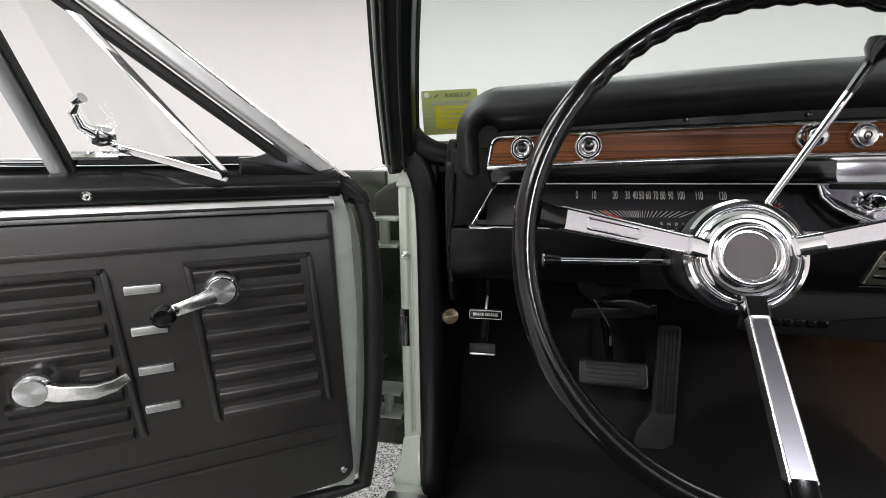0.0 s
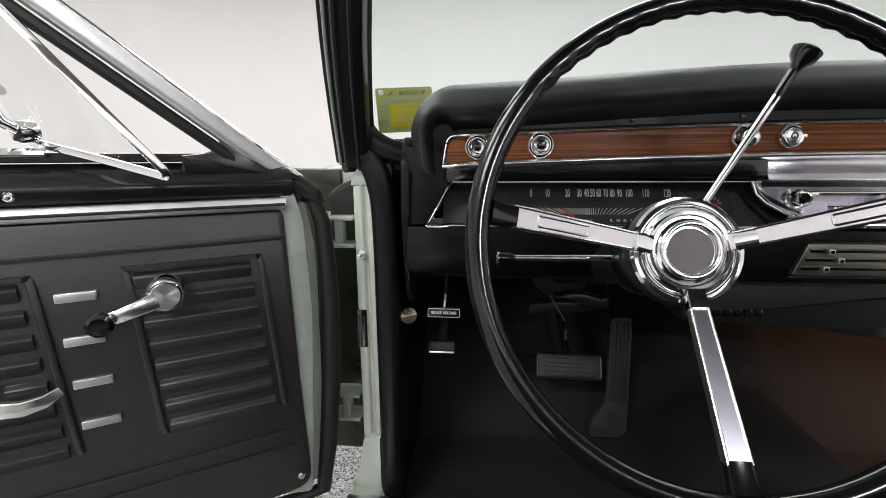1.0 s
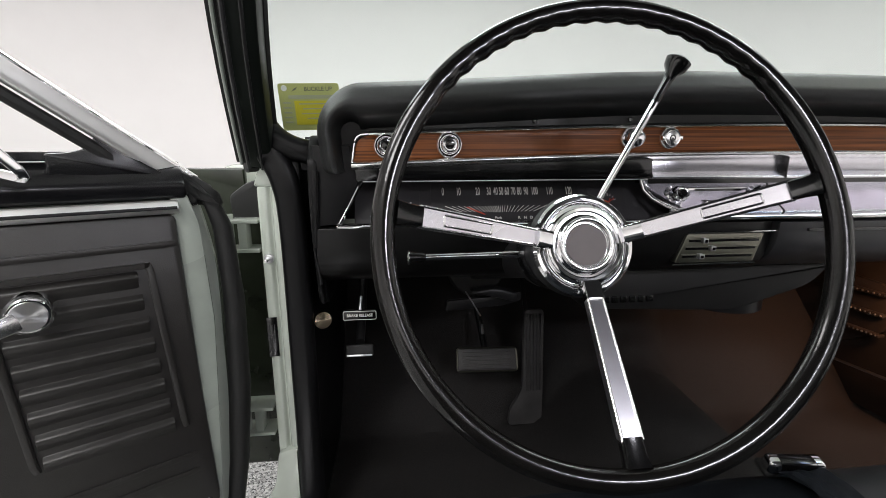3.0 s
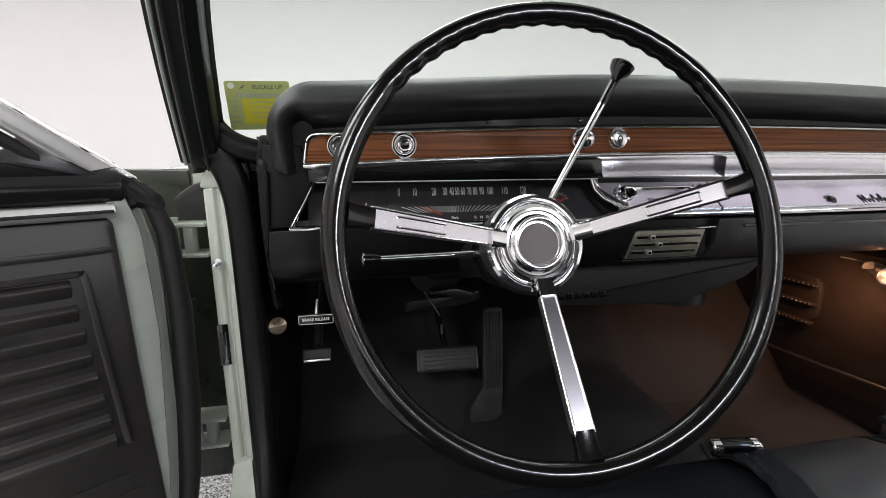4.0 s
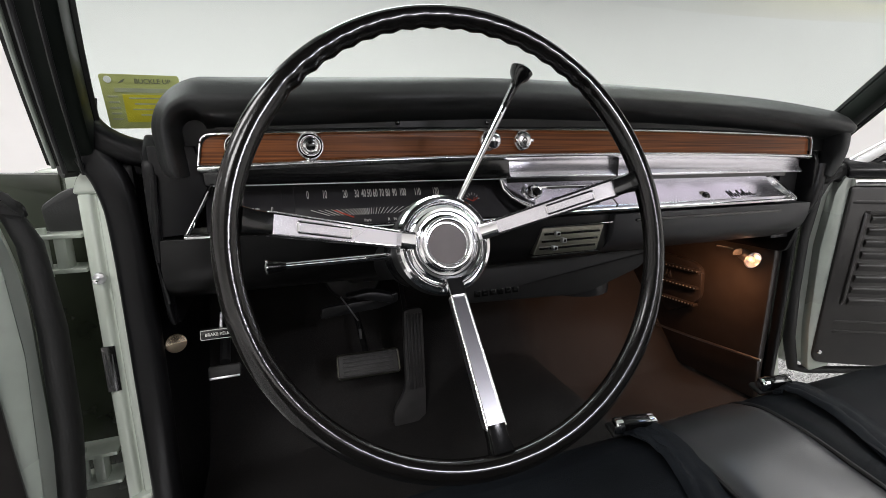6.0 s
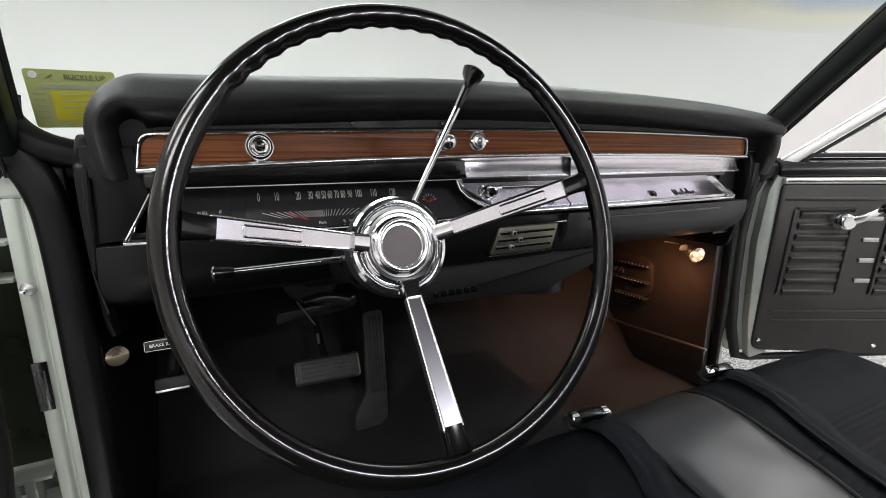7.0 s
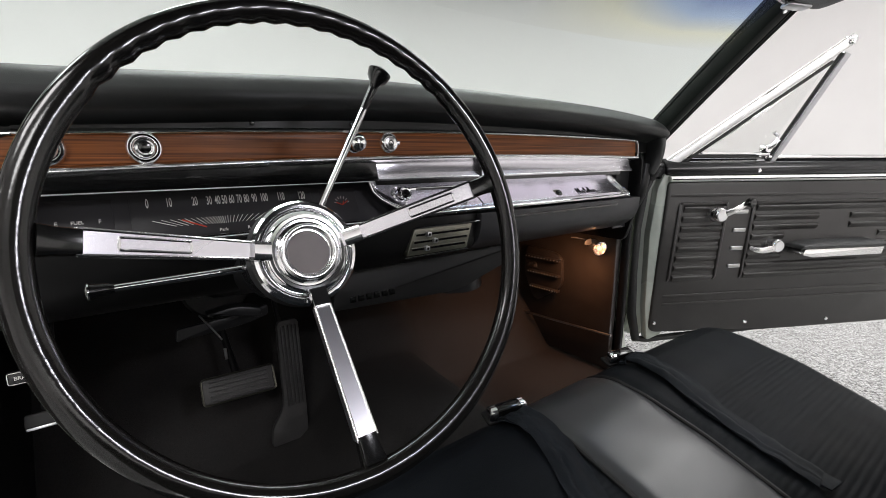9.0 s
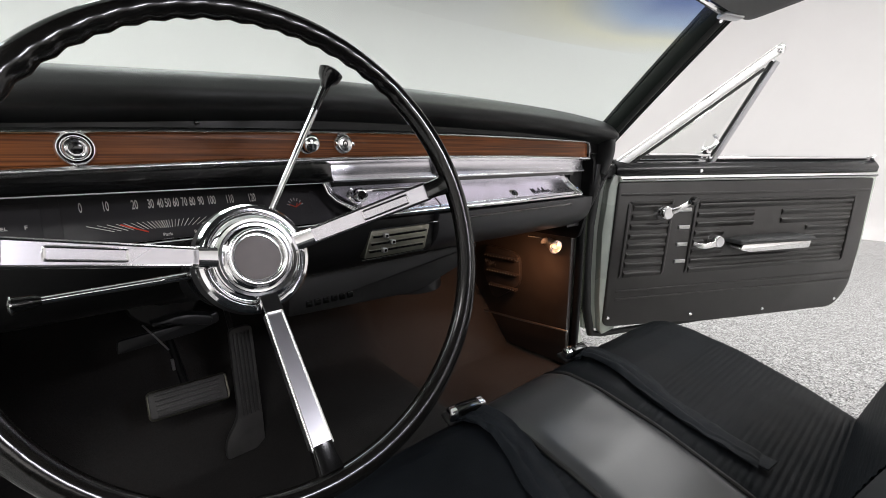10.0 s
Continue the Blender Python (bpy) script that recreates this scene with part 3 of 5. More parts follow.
def car_door(side):
    label = "open pale green door with black trim panel and vent window"
    S = side
    # q shifts the driver's lower front door corner to fit the camera's view
    q = 1.0 if side < 0 else 0.0

    def put(name, bm, m, parent=None, text=""):
        for v in bm.verts:
            v.co.x *= S
        return part(name, bm, m, parent or d, text)

    # steel shell
    shell = prism(rounded([(-0.072 + 0.042 * q, 0.390), (-0.065 + 0.026 * q, 0.60), (-0.055 + 0.012 * q, 0.80), (-0.02, 0.925), (1.150, 0.925), (1.130, 0.55), (1.030, 0.394)], [0.03, 0, 0.05, 0.05, 0.02, 0.1, 0.1], 5), 0.030, 0.15, "xz", 0.012)
    for v in shell.verts:
        v.co.x *= S
    d = part("door", shell, BODY, CAR, label)
    d.matrix_basis = CAR.matrix_world.inverted() @ pose(DOOR_AT[side][0], DOOR_AT[side][1], 0, 0, 0, -side * DOOR_AT[side][2])
    # front edge: pale flange, then the black weatherstrip
    w, g = (1.0, 0.010) if side < 0 else (0.72, 0.0)
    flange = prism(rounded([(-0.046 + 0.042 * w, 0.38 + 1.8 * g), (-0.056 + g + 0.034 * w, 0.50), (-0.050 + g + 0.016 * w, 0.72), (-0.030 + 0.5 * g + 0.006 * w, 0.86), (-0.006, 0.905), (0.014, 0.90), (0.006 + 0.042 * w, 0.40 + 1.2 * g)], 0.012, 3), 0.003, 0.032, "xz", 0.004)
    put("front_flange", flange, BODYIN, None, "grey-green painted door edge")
    ws = [(0.012, 0.020, 0.925), (-0.032, 0.020, 0.905), (-0.062 + 0.6 * g + 0.006 * w, 0.022, 0.85), (-0.080 + g + 0.014 * w, 0.026, 0.74), (-0.088 + g + 0.026 * w, 0.028, 0.60), (-0.086 + g + 0.036 * w, 0.028, 0.47), (-0.068 + 0.042 * w, 0.028, 0.38), (-0.02 + 0.030 * w, 0.032, 0.372), (0.4, 0.036, 0.385), (0.9, 0.036, 0.385)]
    put("weatherstrip", sweep(ws, [0.009, 0.010, 0.013, 0.015, 0.016, 0.015, 0.013, 0.010, 0.010, 0.010], 12, up=(0, 1, 0)), RUBBER)
    # trim panel
    pan = rounded([(-0.016 + 0.012 * q, 0.410 + 0.008 * q), (-0.008 + 0.012 * q, 0.62), (0.004 + 0.006 * q, 0.876), (1.076, 0.876), (1.066, 0.62), (1.046, 0.46), (0.985, 0.392), (0.50, 0.392)], [0.03, 0, 0.01, 0.012, 0.2, 0.06, 0.05, 0.2], 6)
    panel = put("trim_panel", prism(pan, -0.004, 0.012, "xz", 0.005), PANELV, None, "dark charcoal vinyl trim panel with pressed ribs")

    def rib(s0, s1, z, parent=panel):
        outline = [(0.002, z - 0.0190)]
        outline += [(-0.0030 - 0.0080 * math.cos(math.pi / 2 * k / 7) ** 2, z + 0.0015 + (0.0085 if k > 0 else 0.0200) * k / 7) for k in range(-7, 8)]
        outline += [(0.002, z + 0.0110)]
        b = prism(outline, s0, s1, "yz", 0.0015)
        put("rib", b, PANELV, parent)

    zs = [0.799 - i * 0.0305 for i in range(8)]
    for i, z in enumerate(zs):
        sk = -0.0025 * i
        rib(0.060 + sk, 0.199 + sk, z)
        if i in (3, 4, 5):
            rib(0.310 + sk, 0.35 + sk if i == 4 else 0.42, z)
            rib(0.78, 0.985 + sk, z)
        elif i in (1, 2):
            rib(0.310 + sk, 0.54, z)
            rib(0.66, 0.985 + sk, z)
        else:
            rib(0.310 + sk, 0.985 + sk, z)
    for s0, s1 in ((0.048, 0.207), (0.300, 0.998)):
        for a, b_ in (((s0, 0.813), (s0 - 0.019, 0.575)), ((s1, 0.813), (s1 - 0.019, 0.575))):
            e = sweep([(a[0], -0.002, a[1]), (a[0] - 0.002, -0.006, a[1] - 0.01), (b_[0] + 0.002, -0.006, b_[1] + 0.01), (b_[0], -0.002, b_[1])], 1.0, 8, flat=(0.0045, 0.0036), up=(0, 1, 0), square=0.7)
            put("rib_border", e, PANELV, panel)
    for s0, s1 in ((0.048, 0.207), (0.300, 0.998)):
        put("rib_border", sweep([(s0, -0.002, 0.8135), (s0 + 0.004, -0.007, 0.8135), (s1 - 0.004, -0.007, 0.8135), (s1, -0.002, 0.8135)], 1.0, 8, flat=(0.0034, 0.0040), up=(0, 1, 0)), PANELV, panel)
    for z, s0, s1 in ((0.838, 0.014, 1.070), (0.500, 0.02, 1.04), (0.527, 0.02, 1.04)):
        put("pressed_line", sweep([(s0, -0.0025, z), (s0 + 0.01, -0.0055, z), (s1 - 0.01, -0.0055, z - 0.004), (s1, -0.0025, z - 0.004)], 1.0, 8, flat=(0.004, 0.0018), up=(0, 1, 0)), PANELV, panel)
    # bright strip on the panel's top edge
    put("chrome_strip", prism(rounded([(-0.006, 0.877), (-0.012, 0.884), (-0.006, 0.8945), (0.004, 0.8945), (0.004, 0.877)], 0.003, 3), 0.006, 1.078, "yz", 0.001), VENTM, None, "bright strip")
    put("strip_groove", prism([(-0.0124, 0.8835), (-0.0134, 0.8845), (-0.0134, 0.8865), (-0.0124, 0.8875)], 0.008, 1.076, "yz"), SATIN)
    # black painted upper door
    upper = prism(rounded([(0.000, 0.8955), (-0.004, 0.916), (0.010, 0.934), (0.030, 0.944), (0.060, 0.944), (0.080, 0.92), (0.080, 0.8955)], 0.006, 3), -0.006, 1.090, "yz", 0.004)
    put("upper_rail", upper, BLACKP, None, "gloss black painted upper door")
    put("belt_moulding", prism(rounded([(0.014, 0.945), (0.014, 0.953), (0.024, 0.955), (0.028, 0.945)], 0.002, 2), 0.345, 1.080, "yz", 0.001), CHROME, None, "bright belt moulding")
    put("belt_felt", box(0.345, 1.080, 0.030, 0.042, 0.945, 0.951, 0.002), RUBBER)
    put("belt_outer", prism(rounded([(0.050, 0.945), (0.050, 0.951), (0.062, 0.951), (0.064, 0.945)], 0.002, 2), 0.345, 1.080, "yz", 0.001), CHROME)
    put("rear_catch", lathe([(0, 0.012), (0.010, 0.012), (0.012, 0.009), (0.012, 0), (0, 0)], 16, Matrix.Translation((1.083, 0.02, 0.945)) @ pose(0, 0, 0, 90)), CHROME)
    # window channel: slanted leading bar and the division post, leaning inwards with the side glass
    vx = 0.030 * (1 - q)
    lean = lambda x, z, out=0.0: Vector((x + vx, 0.030 - 0.37 * (z - 0.921) + out, z))
    bar = [lean(-0.016 - 0.018 * (1 - q) + 0.441 * i / 10, 0.912 + 0.346 * i / 10) for i in range(11)]
    put("vent_frame_bar", sweep(bar, [1.15] * 2 + [1.0] * 9, 14, flat=(0.010, 0.0135), up=(0, 0, 1), square=0.6), VENTM, None, "polished slanted vent window frame")
    put("bar_bead", sweep([p + Vector((-0.002, -0.0085, 0.0125)) for p in bar], 0.0022, 8), CHROME)
    put("vent_frame_rubber", sweep([p + Vector((0.013, 0.0, -0.019)) for p in bar[1:10]], 0.0075 if side < 0 else 0.0045, 8), RUBBER)
    post = [lean(0.332, 0.936).lerp(lean(0.392 + vx * 0.7, 1.228), i / 8) for i in range(9)]
    put("division_post", sweep(post, 1.0, 12, flat=(0.0095, 0.010), up=(0, 1, 0)), SATINCH, None, "dull bright division post")
    put("division_rubber", sweep([p + Vector((-0.014, 0.0, 0.0)) for p in post], 0.0045, 8), RUBBER)
    put("vent_cap", lathe([(0, 0.010), (0.014, 0.008), (0.017, 0.0), (0.014, -0.012), (0, -0.012)], 14, Matrix.Translation(bar[-1])), CHROME)
    gusset = prism(rounded([(-0.050, 0.880), (-0.052, 0.896), (-0.030, 0.918), (0.006, 0.936), (0.014, 0.922), (-0.012, 0.886)], 0.008, 3), 0.008, 0.042, "xz", 0.006)
    bmesh.ops.subdivide_edges(gusset, edges=gusset.edges[:], cuts=2, use_grid_fill=True)
    for v in gusset.verts:
        v.co += Vector((0.004, 0.010, 0.007)) * noise.noise(v.co * 60) + Vector((0.002, 0.003, 0.003)) * noise.noise(v.co * 190)
    put("corner_seal", gusset, RUBBER, None, "wrinkled black rubber corner seal")
    put("vent_sill", sweep([(0.055, 0.030, 0.952), (0.09, 0.031, 0.951), (0.32, 0.034, 0.951)], 1.0, 8, flat=(0.010, 0.006)), BLACKP)
    if side < 0:
        put("vent_corner", prism(rounded([(-0.004, 0.918), (0.030, 0.938), (0.080, 0.978), (0.088, 0.962), (0.106, 0.9555), (0.13, 0.954), (0.13, 0.93)], [0.004, 0.004, 0.003, 0.012, 0.012, 0.003, 0.004], 5), 0.006, 0.034, "xz", 0.003), BLACKP, None, "black painted vent corner")
    inner = [(0.113 if side < 0 else 0.075, 0.960), (0.300, 0.958), (0.371, 1.205)]
    # vent pane, turned in its pivots on the driver's side
    swing = VENT_SWING if side < 0 else 0.0
    low, high = lean(0.245, 0.958), lean(0.289, 1.125)
    axis = (high - low).normalized()
    hinge = Matrix.Translation(low) @ Matrix.Rotation(radians(swing), 4, axis) @ Matrix.Translation(-low)
    ring = [lean(a, c) for a, c in rounded(inner, 0.014, 5)]
    pane = bmesh.new()
    faces = [[pane.verts.new(hinge @ (p + Vector((0, d, 0)))) for p in ring] for d in (-0.002, 0.002)]
    pane.faces.new(faces[0])
    pane.faces.new(faces[1][::-1])
    for i in range(len(ring)):
        j = (i + 1) % len(ring)
        pane.faces.new((faces[0][i], faces[0][j], faces[1][j], faces[1][i]))
    glass = put("vent_pane", pane, VGLASS, None, "clear vent window pane")
    glass.visible_shadow = False
    # bright frame on the front and lower edges alone
    edge = [lean(0.366, 1.199), lean(0.240, 1.080)] + [lean(a, c) for a, c in rounded(inner, 0.014, 5)[:6]] + [lean(0.200, 0.960), lean(0.292, 0.958)]
    rb = sweep([hinge @ p for p in edge], 1.0, 10, flat=(0.0048, 0.0054) if side < 0 else (0.0030, 0.004), up=(0, 1, 0))
    put("vent_pane_frame", rb, CHROME, None, "thin bright vent pane frame")
    # latch on the pane's rear corner, and its stop on the sill
    lat = bmesh.new()
    o = lean(0.288, 0.972)
    seat = hinge @ Matrix.Translation(o)
    lathe([(0, 0.020), (0.010, 0.020), (0.013, 0.014), (0.013, 0.0), (0, 0)], 16, seat @ pose(0, 0, 0, 90), lat)
    sweep([seat @ Vector(v) for v in ((0, -0.016, 0.002), (0.008, -0.026, 0.010), (0.016, -0.030, 0.024), (0.014, -0.030, 0.038), (0.002, -0.030, 0.046))], [0.006, 0.0068, 0.0062, 0.0052, 0.006], 10, bm=lat)
    put("vent_latch", lat, CHROME, None, "chrome vent window latch")
    put("latch_stop", sweep([lean(0.268, 0.957), lean(0.316, 0.957)], 0.0055, 8), CHROME)
    # four bright bars between the rib groups
    for i in range(4):
        s, z = 0.2585 - 0.0013 * i, 0.785 - 0.0567 * i
        t = put("accent_frame", box(s - 0.0212, s + 0.0212, -0.0085, -0.003, z - 0.0060, z + 0.0060, 0.0015), SATINCH, None, "bright rectangular accent")
        put("accent_inlay", box(s - 0.0194, s + 0.0194, -0.0095, -0.0080, z - 0.0042, z + 0.0042, 0.0005), ACCENT, t)
    # window crank
    tip = Vector((0.230, -0.050, 0.760)) if side < 0 else Vector((0.240, -0.050, 0.818))
    hub = Vector((0.164, -0.030, 0.780))
    crank = put("window_crank", lathe([(0, 0.034), (0.0185, 0.034), (0.022, 0.030), (0.0225, 0.022), (0.018, 0.016), (0.021, 0.010), (0.024, 0.0), (0, 0)], 28, Matrix.Translation((0.164, -0.004, 0.780)) @ pose(0, 0, 0, 90)), CHROME, None, "chrome window crank")
    put("crank_face", lathe([(0, 0.002), (0.0165, 0.002), (0.017, 0.0)], 24, Matrix.Translation((0.164, -0.0385, 0.780)) @ pose(0, 0, 0, 90)), TURNED, crank, "turned bright crank face")
    put("crank_arm", sweep([hub, hub.lerp(tip, 0.35) + Vector((0, -0.008, 0)), hub.lerp(tip, 0.7) + Vector((0, -0.004, 0)), tip + Vector((0, 0.008, 0))], [1.25, 1.0, 0.85, 0.8], 10, flat=(0.0095, 0.004), up=(0, 1, 0)), BRIGHT, crank)
    put("crank_knob", lathe([(0, 0.020), (0.010, 0.0192), (0.0142, 0.015), (0.0148, 0.008), (0.011, 0.0), (0, 0)], 20, Matrix.Translation(tip + Vector((0, 0.006, 0))) @ pose(0, 0, 0, 90)), PLASTIC, crank, "black plastic crank knob")
    # inside handle
    h = put("door_handle", lathe([(0, 0.030), (0.018, 0.030), (0.0215, 0.026), (0.022, 0.018), (0.018, 0.012), (0.021, 0.0), (0, 0)], 28, Matrix.Translation((0.380, -0.004, 0.678)) @ pose(0, 0, 0, 90)), CHROME, None, "chrome door handle")
    put("handle_face", lathe([(0, 0.002), (0.016, 0.002), (0.0165, 0.0)], 24, Matrix.Translation((0.380, -0.0345, 0.678)) @ pose(0, 0, 0, 90)), TURNED, h, "turned bright handle face")
    put("handle_lever", sweep([(0.378, -0.026, 0.677), (0.352, -0.034, 0.671), (0.317, -0.038, 0.668), (0.298, -0.034, 0.670), (0.284, -0.026, 0.676)], [1.3, 1.15, 1.0, 0.85, 0.6], 10, flat=(0.009, 0.0045), up=(0, 1, 0)), BRIGHT, h)
    # armrest on its bright base
    arm = put("armrest_base", prism(rounded([(0.440, 0.652), (0.450, 0.671), (0.744, 0.671), (0.738, 0.645), (0.48, 0.643)], 0.006, 3), -0.060, -0.003, "xz", 0.004), BRIGHT, None, "bright metal armrest base")
    top = prism(rounded([(0.424, 0.672), (0.432, 0.684), (0.49, 0.692), (0.72, 0.692), (0.752, 0.684), (0.754, 0.672)], 0.008, 4), -0.072, -0.003, "xz", 0.010)
    put("armrest_pad", top, VINYL, arm, "black vinyl armrest pad")
    for s, z in ((0.0 + 0.014 * q, 0.441), (0.326, 0.424), (0.640, 0.415), (0.985, 0.424), (0.303, 0.908)):
        y = -0.005 if z < 0.9 else -0.003
        put("screw", lathe([(0, 0.0035), (0.0025, 0.0025), (0.0045, 0.0028), (0.0062, 0.0)], 14, Matrix.Translation((s, y, z)) @ pose(0, 0, 0, 90)), CHROME, None, "small chrome screw")
    return d


for s in (-1, 1):
    car_door(s)


# ---------------------------------------------------------------- dashboard
def dashboard():
    d = thing("dashboard", "black padded dashboard with walnut strip and bright trim", "dashboard", pose(XC, 0.6, 0.9))
    inv = pose(-XC, -0.6, -0.9)

    def pad_crown(x):
        f = max(0.0, min(1.0, (0.45 - x) / 0.45))
        return 0.016 * max(-0.5, 1 - ((x - XC) / 0.63) ** 2) - 0.0095 * f * f * (3 - 2 * f)

    def wood_crown(x):
        return 0.0155 * (1 - ((x - 0.70) / 0.72) ** 2)

    def put(name, bm, m, parent=None, text="", bend=None):
        # the pad and the walnut strip are bowed to fit the camera's view
        for cuts, reach in ((11, 0.3), (3, 0.09)):
            long = [e for e in bm.edges if abs(e.verts[0].co.x - e.verts[1].co.x) > reach]
            if long:
                bmesh.ops.subdivide_edges(bm, edges=long, cuts=cuts, use_grid_fill=True)
        for v in bm.verts:
            v.co.z += bend(v.co.x) if bend else 0.0
        bm.transform(inv)
        return part(name, bm, m, parent or d, text)

    # top pad
    sec = rounded([(1.02, 1.000), (1.00, 1.030), (0.80, 1.056), (0.640, 1.064), (0.583, 1.056), (0.560, 1.030), (0.566, 1.014), (0.606, 1.002), (0.625, 0.992), (0.80, 0.985)],
                  [0.01, 0.01, 0.05, 0.03, 0.02, 0.02, 0.01, 0.015, 0.005, 0.005], 5)
    x0, x1, turn_z = -0.036, 1.243, 0.990
    pad = bmesh.new()
    rings = []

    def swung(y, z, a=90):
        # how far a point of the roll lies from the line about which the pad turns down; the roll thins as it turns
        back = max(0.0, min(1.0, (y - 0.64) / 0.12))
        r = max(0.004, z - 0.004 - turn_z) * (1 - 0.45 * back)
        return r + math.sin(radians(a)) * (0.026 * max(0.0, 1 - r / 0.055) - 0.10 * r)
    # the pad turns down at the driver's end in one rounded sweep
    for down, size in ((0.054, 0.70), (0.051, 0.86), (0.045, 0.95), (0.034, 1.0), (0.018, 1.0)):
        rings.append([pad.verts.new((x0 - 0.030 - (swung(y, z) - 0.030) * size + 0.10 * down, 0.60 + (y - 0.60) * (0.8 + 0.2 * size), turn_z - down)) for y, z in sec])
    for k in range(11):
        a = 90 - 9 * k
        rings.append([pad.verts.new((x0 - swung(y, z, a) * math.sin(radians(a)), y, turn_z + (swung(y, z, a) if k < 10 else z - 0.004 - turn_z) * math.cos(radians(a)))) for y, z in sec])
    xs = [x0 + 0.03, x0 + 0.06] + [x0 + 0.1 + (x1 - x0 - 0.2) * i / 12 for i in range(13)] + [x1 - 0.05, x1 - 0.02, x1 - 0.006, x1]
    for x in xs:
        shrink = 1 - 0.55 * (1 - math.sqrt(1 - max(0, 1 - (x1 - x) / 0.045) ** 2))
        drop = 0.016 * max(0, (x - 0.9) / 0.45) ** 2
        rings.append([pad.verts.new((x, 0.85 + (y - 0.85) * (1 - 0.06 * (1 - shrink)), 1.02 + (z - 1.02) * shrink - drop - 0.004)) for y, z in sec])
    for a, c in zip(rings, rings[1:]):
        for j in range(len(sec)):
            pad.faces.new((a[j], a[(j + 1) % len(sec)], c[(j + 1) % len(sec)], c[j]))
    pad.faces.new(rings[0])
    pad.faces.new(rings[-1][::-1])
    put("top_pad", pad, PADV, None, "matt black padded dash top", pad_crown)
    # the pad's turned-down end on the passenger's side
    arm = rounded_path([(1.17, 0.604, 1.016), (1.207, 0.599, 1.012), (1.224, 0.598, 0.992), (1.230, 0.602, 0.950), (1.216, 0.606, 0.905)])
    put("pad_end", sweep(arm, [0.8 + 0.12 * min(1, i / 8) - 0.35 * max(0, (i - 14) / 11) ** 2 for i in range(len(arm))], 24, flat=(0.018, 0.028), up=(0, 1, 0), square=0.62), PADV, None, "padded end of the dash top")
    put("end_fairing", sweep([(1.212, 0.624, 0.93), (1.204, 0.622, 0.89), (1.194, 0.622, 0.85), (1.188, 0.636, 0.80)], [1.0, 1.0, 0.95, 0.7], 16, flat=(0.018, 0.026), up=(0, 1, 0), square=0.7), BLACKT, None, "black end of the dash")
    put("blank_face", box(-0.076, 0.03, 0.6145, 0.640, 0.93, 1.010), BLACKT)
    # face behind the pad
    put("upper_face", prism([(0.612, 0.962), (0.612, 1.004), (0.66, 1.006), (0.66, 0.962)], -0.026, 1.21, "yz"), DASHP, None, "", pad_crown)
    # side panels under the pad's ends
    for xa, xb in ((-0.112, -0.098), (1.184, 1.198)):
        put("end_panel", prism(rounded([(0.606, 0.945), (0.604, 0.85), (0.640, 0.72), (0.90, 0.72), (0.90, 0.98), (0.64, 0.98)], [0.01, 0.05, 0.02, 0, 0, 0.01], 4), xa, xb, "yz", 0.003), BLACKT)
    bead = [(-0.100, 0.604, 0.93), (-0.103, 0.602, 0.88), (-0.106, 0.606, 0.82), (-0.106, 0.622, 0.76), (-0.105, 0.640, 0.725)]
    put("end_bead", sweep(bead, 0.004, 8), BLACKT)
    put("blank_face", prism([(-0.104, 0.850), (-0.104, 0.965), (-0.052, 0.965), (-0.046, 0.936), (-0.042, 0.911), (-0.071, 0.853)], 0.608, 0.640, "xz", 0.002), BLACKT)
    put("blank_face", box(1.125, 1.19, 0.640, 0.66, 0.76, 1.0), SATIN)

    # walnut strip with bright edges
    wood = prism(rounded([(-0.047, 0.9425), (-0.040, 0.978), (1.122, 0.978), (1.130, 0.974), (1.134, 0.9425)], [0.002, 0.018, 0.006, 0.006, 0.003], 6), 0.596, 0.616, "xz", 0.002)
    strip = put("walnut_strip", wood, WOOD, None, "glossy walnut veneer strip", wood_crown)
    put("upper_trim", prism(rounded([(0.590, 0.9778), (0.5875, 0.9808), (0.592, 0.9840), (0.614, 0.9840), (0.614, 0.9778)], 0.0012, 2), -0.024, 1.124, "yz", 0.001), BRIGHT, strip, "thin bright upper trim", wood_crown)
    put("lower_trim", prism(rounded([(0.5945, 0.9325), (0.5875, 0.9365), (0.5865, 0.9395), (0.590, 0.9428), (0.616, 0.9428), (0.616, 0.9325)], 0.0012, 2), -0.049, 1.136, "yz", 0.001), BRIGHT, strip, "thin bright lower trim", wood_crown)
    end = [(x, 0.593, z) for x, z in rounded([(-0.0485, 0.940), (-0.0415, 0.9795), (-0.018, 0.9805)], [0, 0.019, 0], 8)]
    put("end_trim", sweep(end, 0.0016, 8), CHROME, strip, "thin bright end trim", wood_crown)
    put("end_trim", sweep([(1.1365, 0.592, 0.938), (1.133, 0.592, 0.970), (1.128, 0.592, 0.978), (1.119, 0.592, 0.980)], 0.0020, 8), SATINCH, strip, "", wood_crown)

    # knobs in the strip
    def knob(x, z, r, kind):
        m = facing((x, 0.5955, z + wood_crown(x)), (0, -1, 0))
        bez = put("knob_bezel", lathe([(r, 0.0), (r, 0.0015), (r * 0.93, 0.0046), (r * 0.86, 0.0062), (r * 0.82, 0.0058), (r * 0.77, 0.0030), (r * 0.70, 0.0058), (r * 0.66, 0.0058), (r * 0.60, 0.0025), (0, 0.0025)], 36, m.copy()), CAPM, None, "chrome knob bezel")
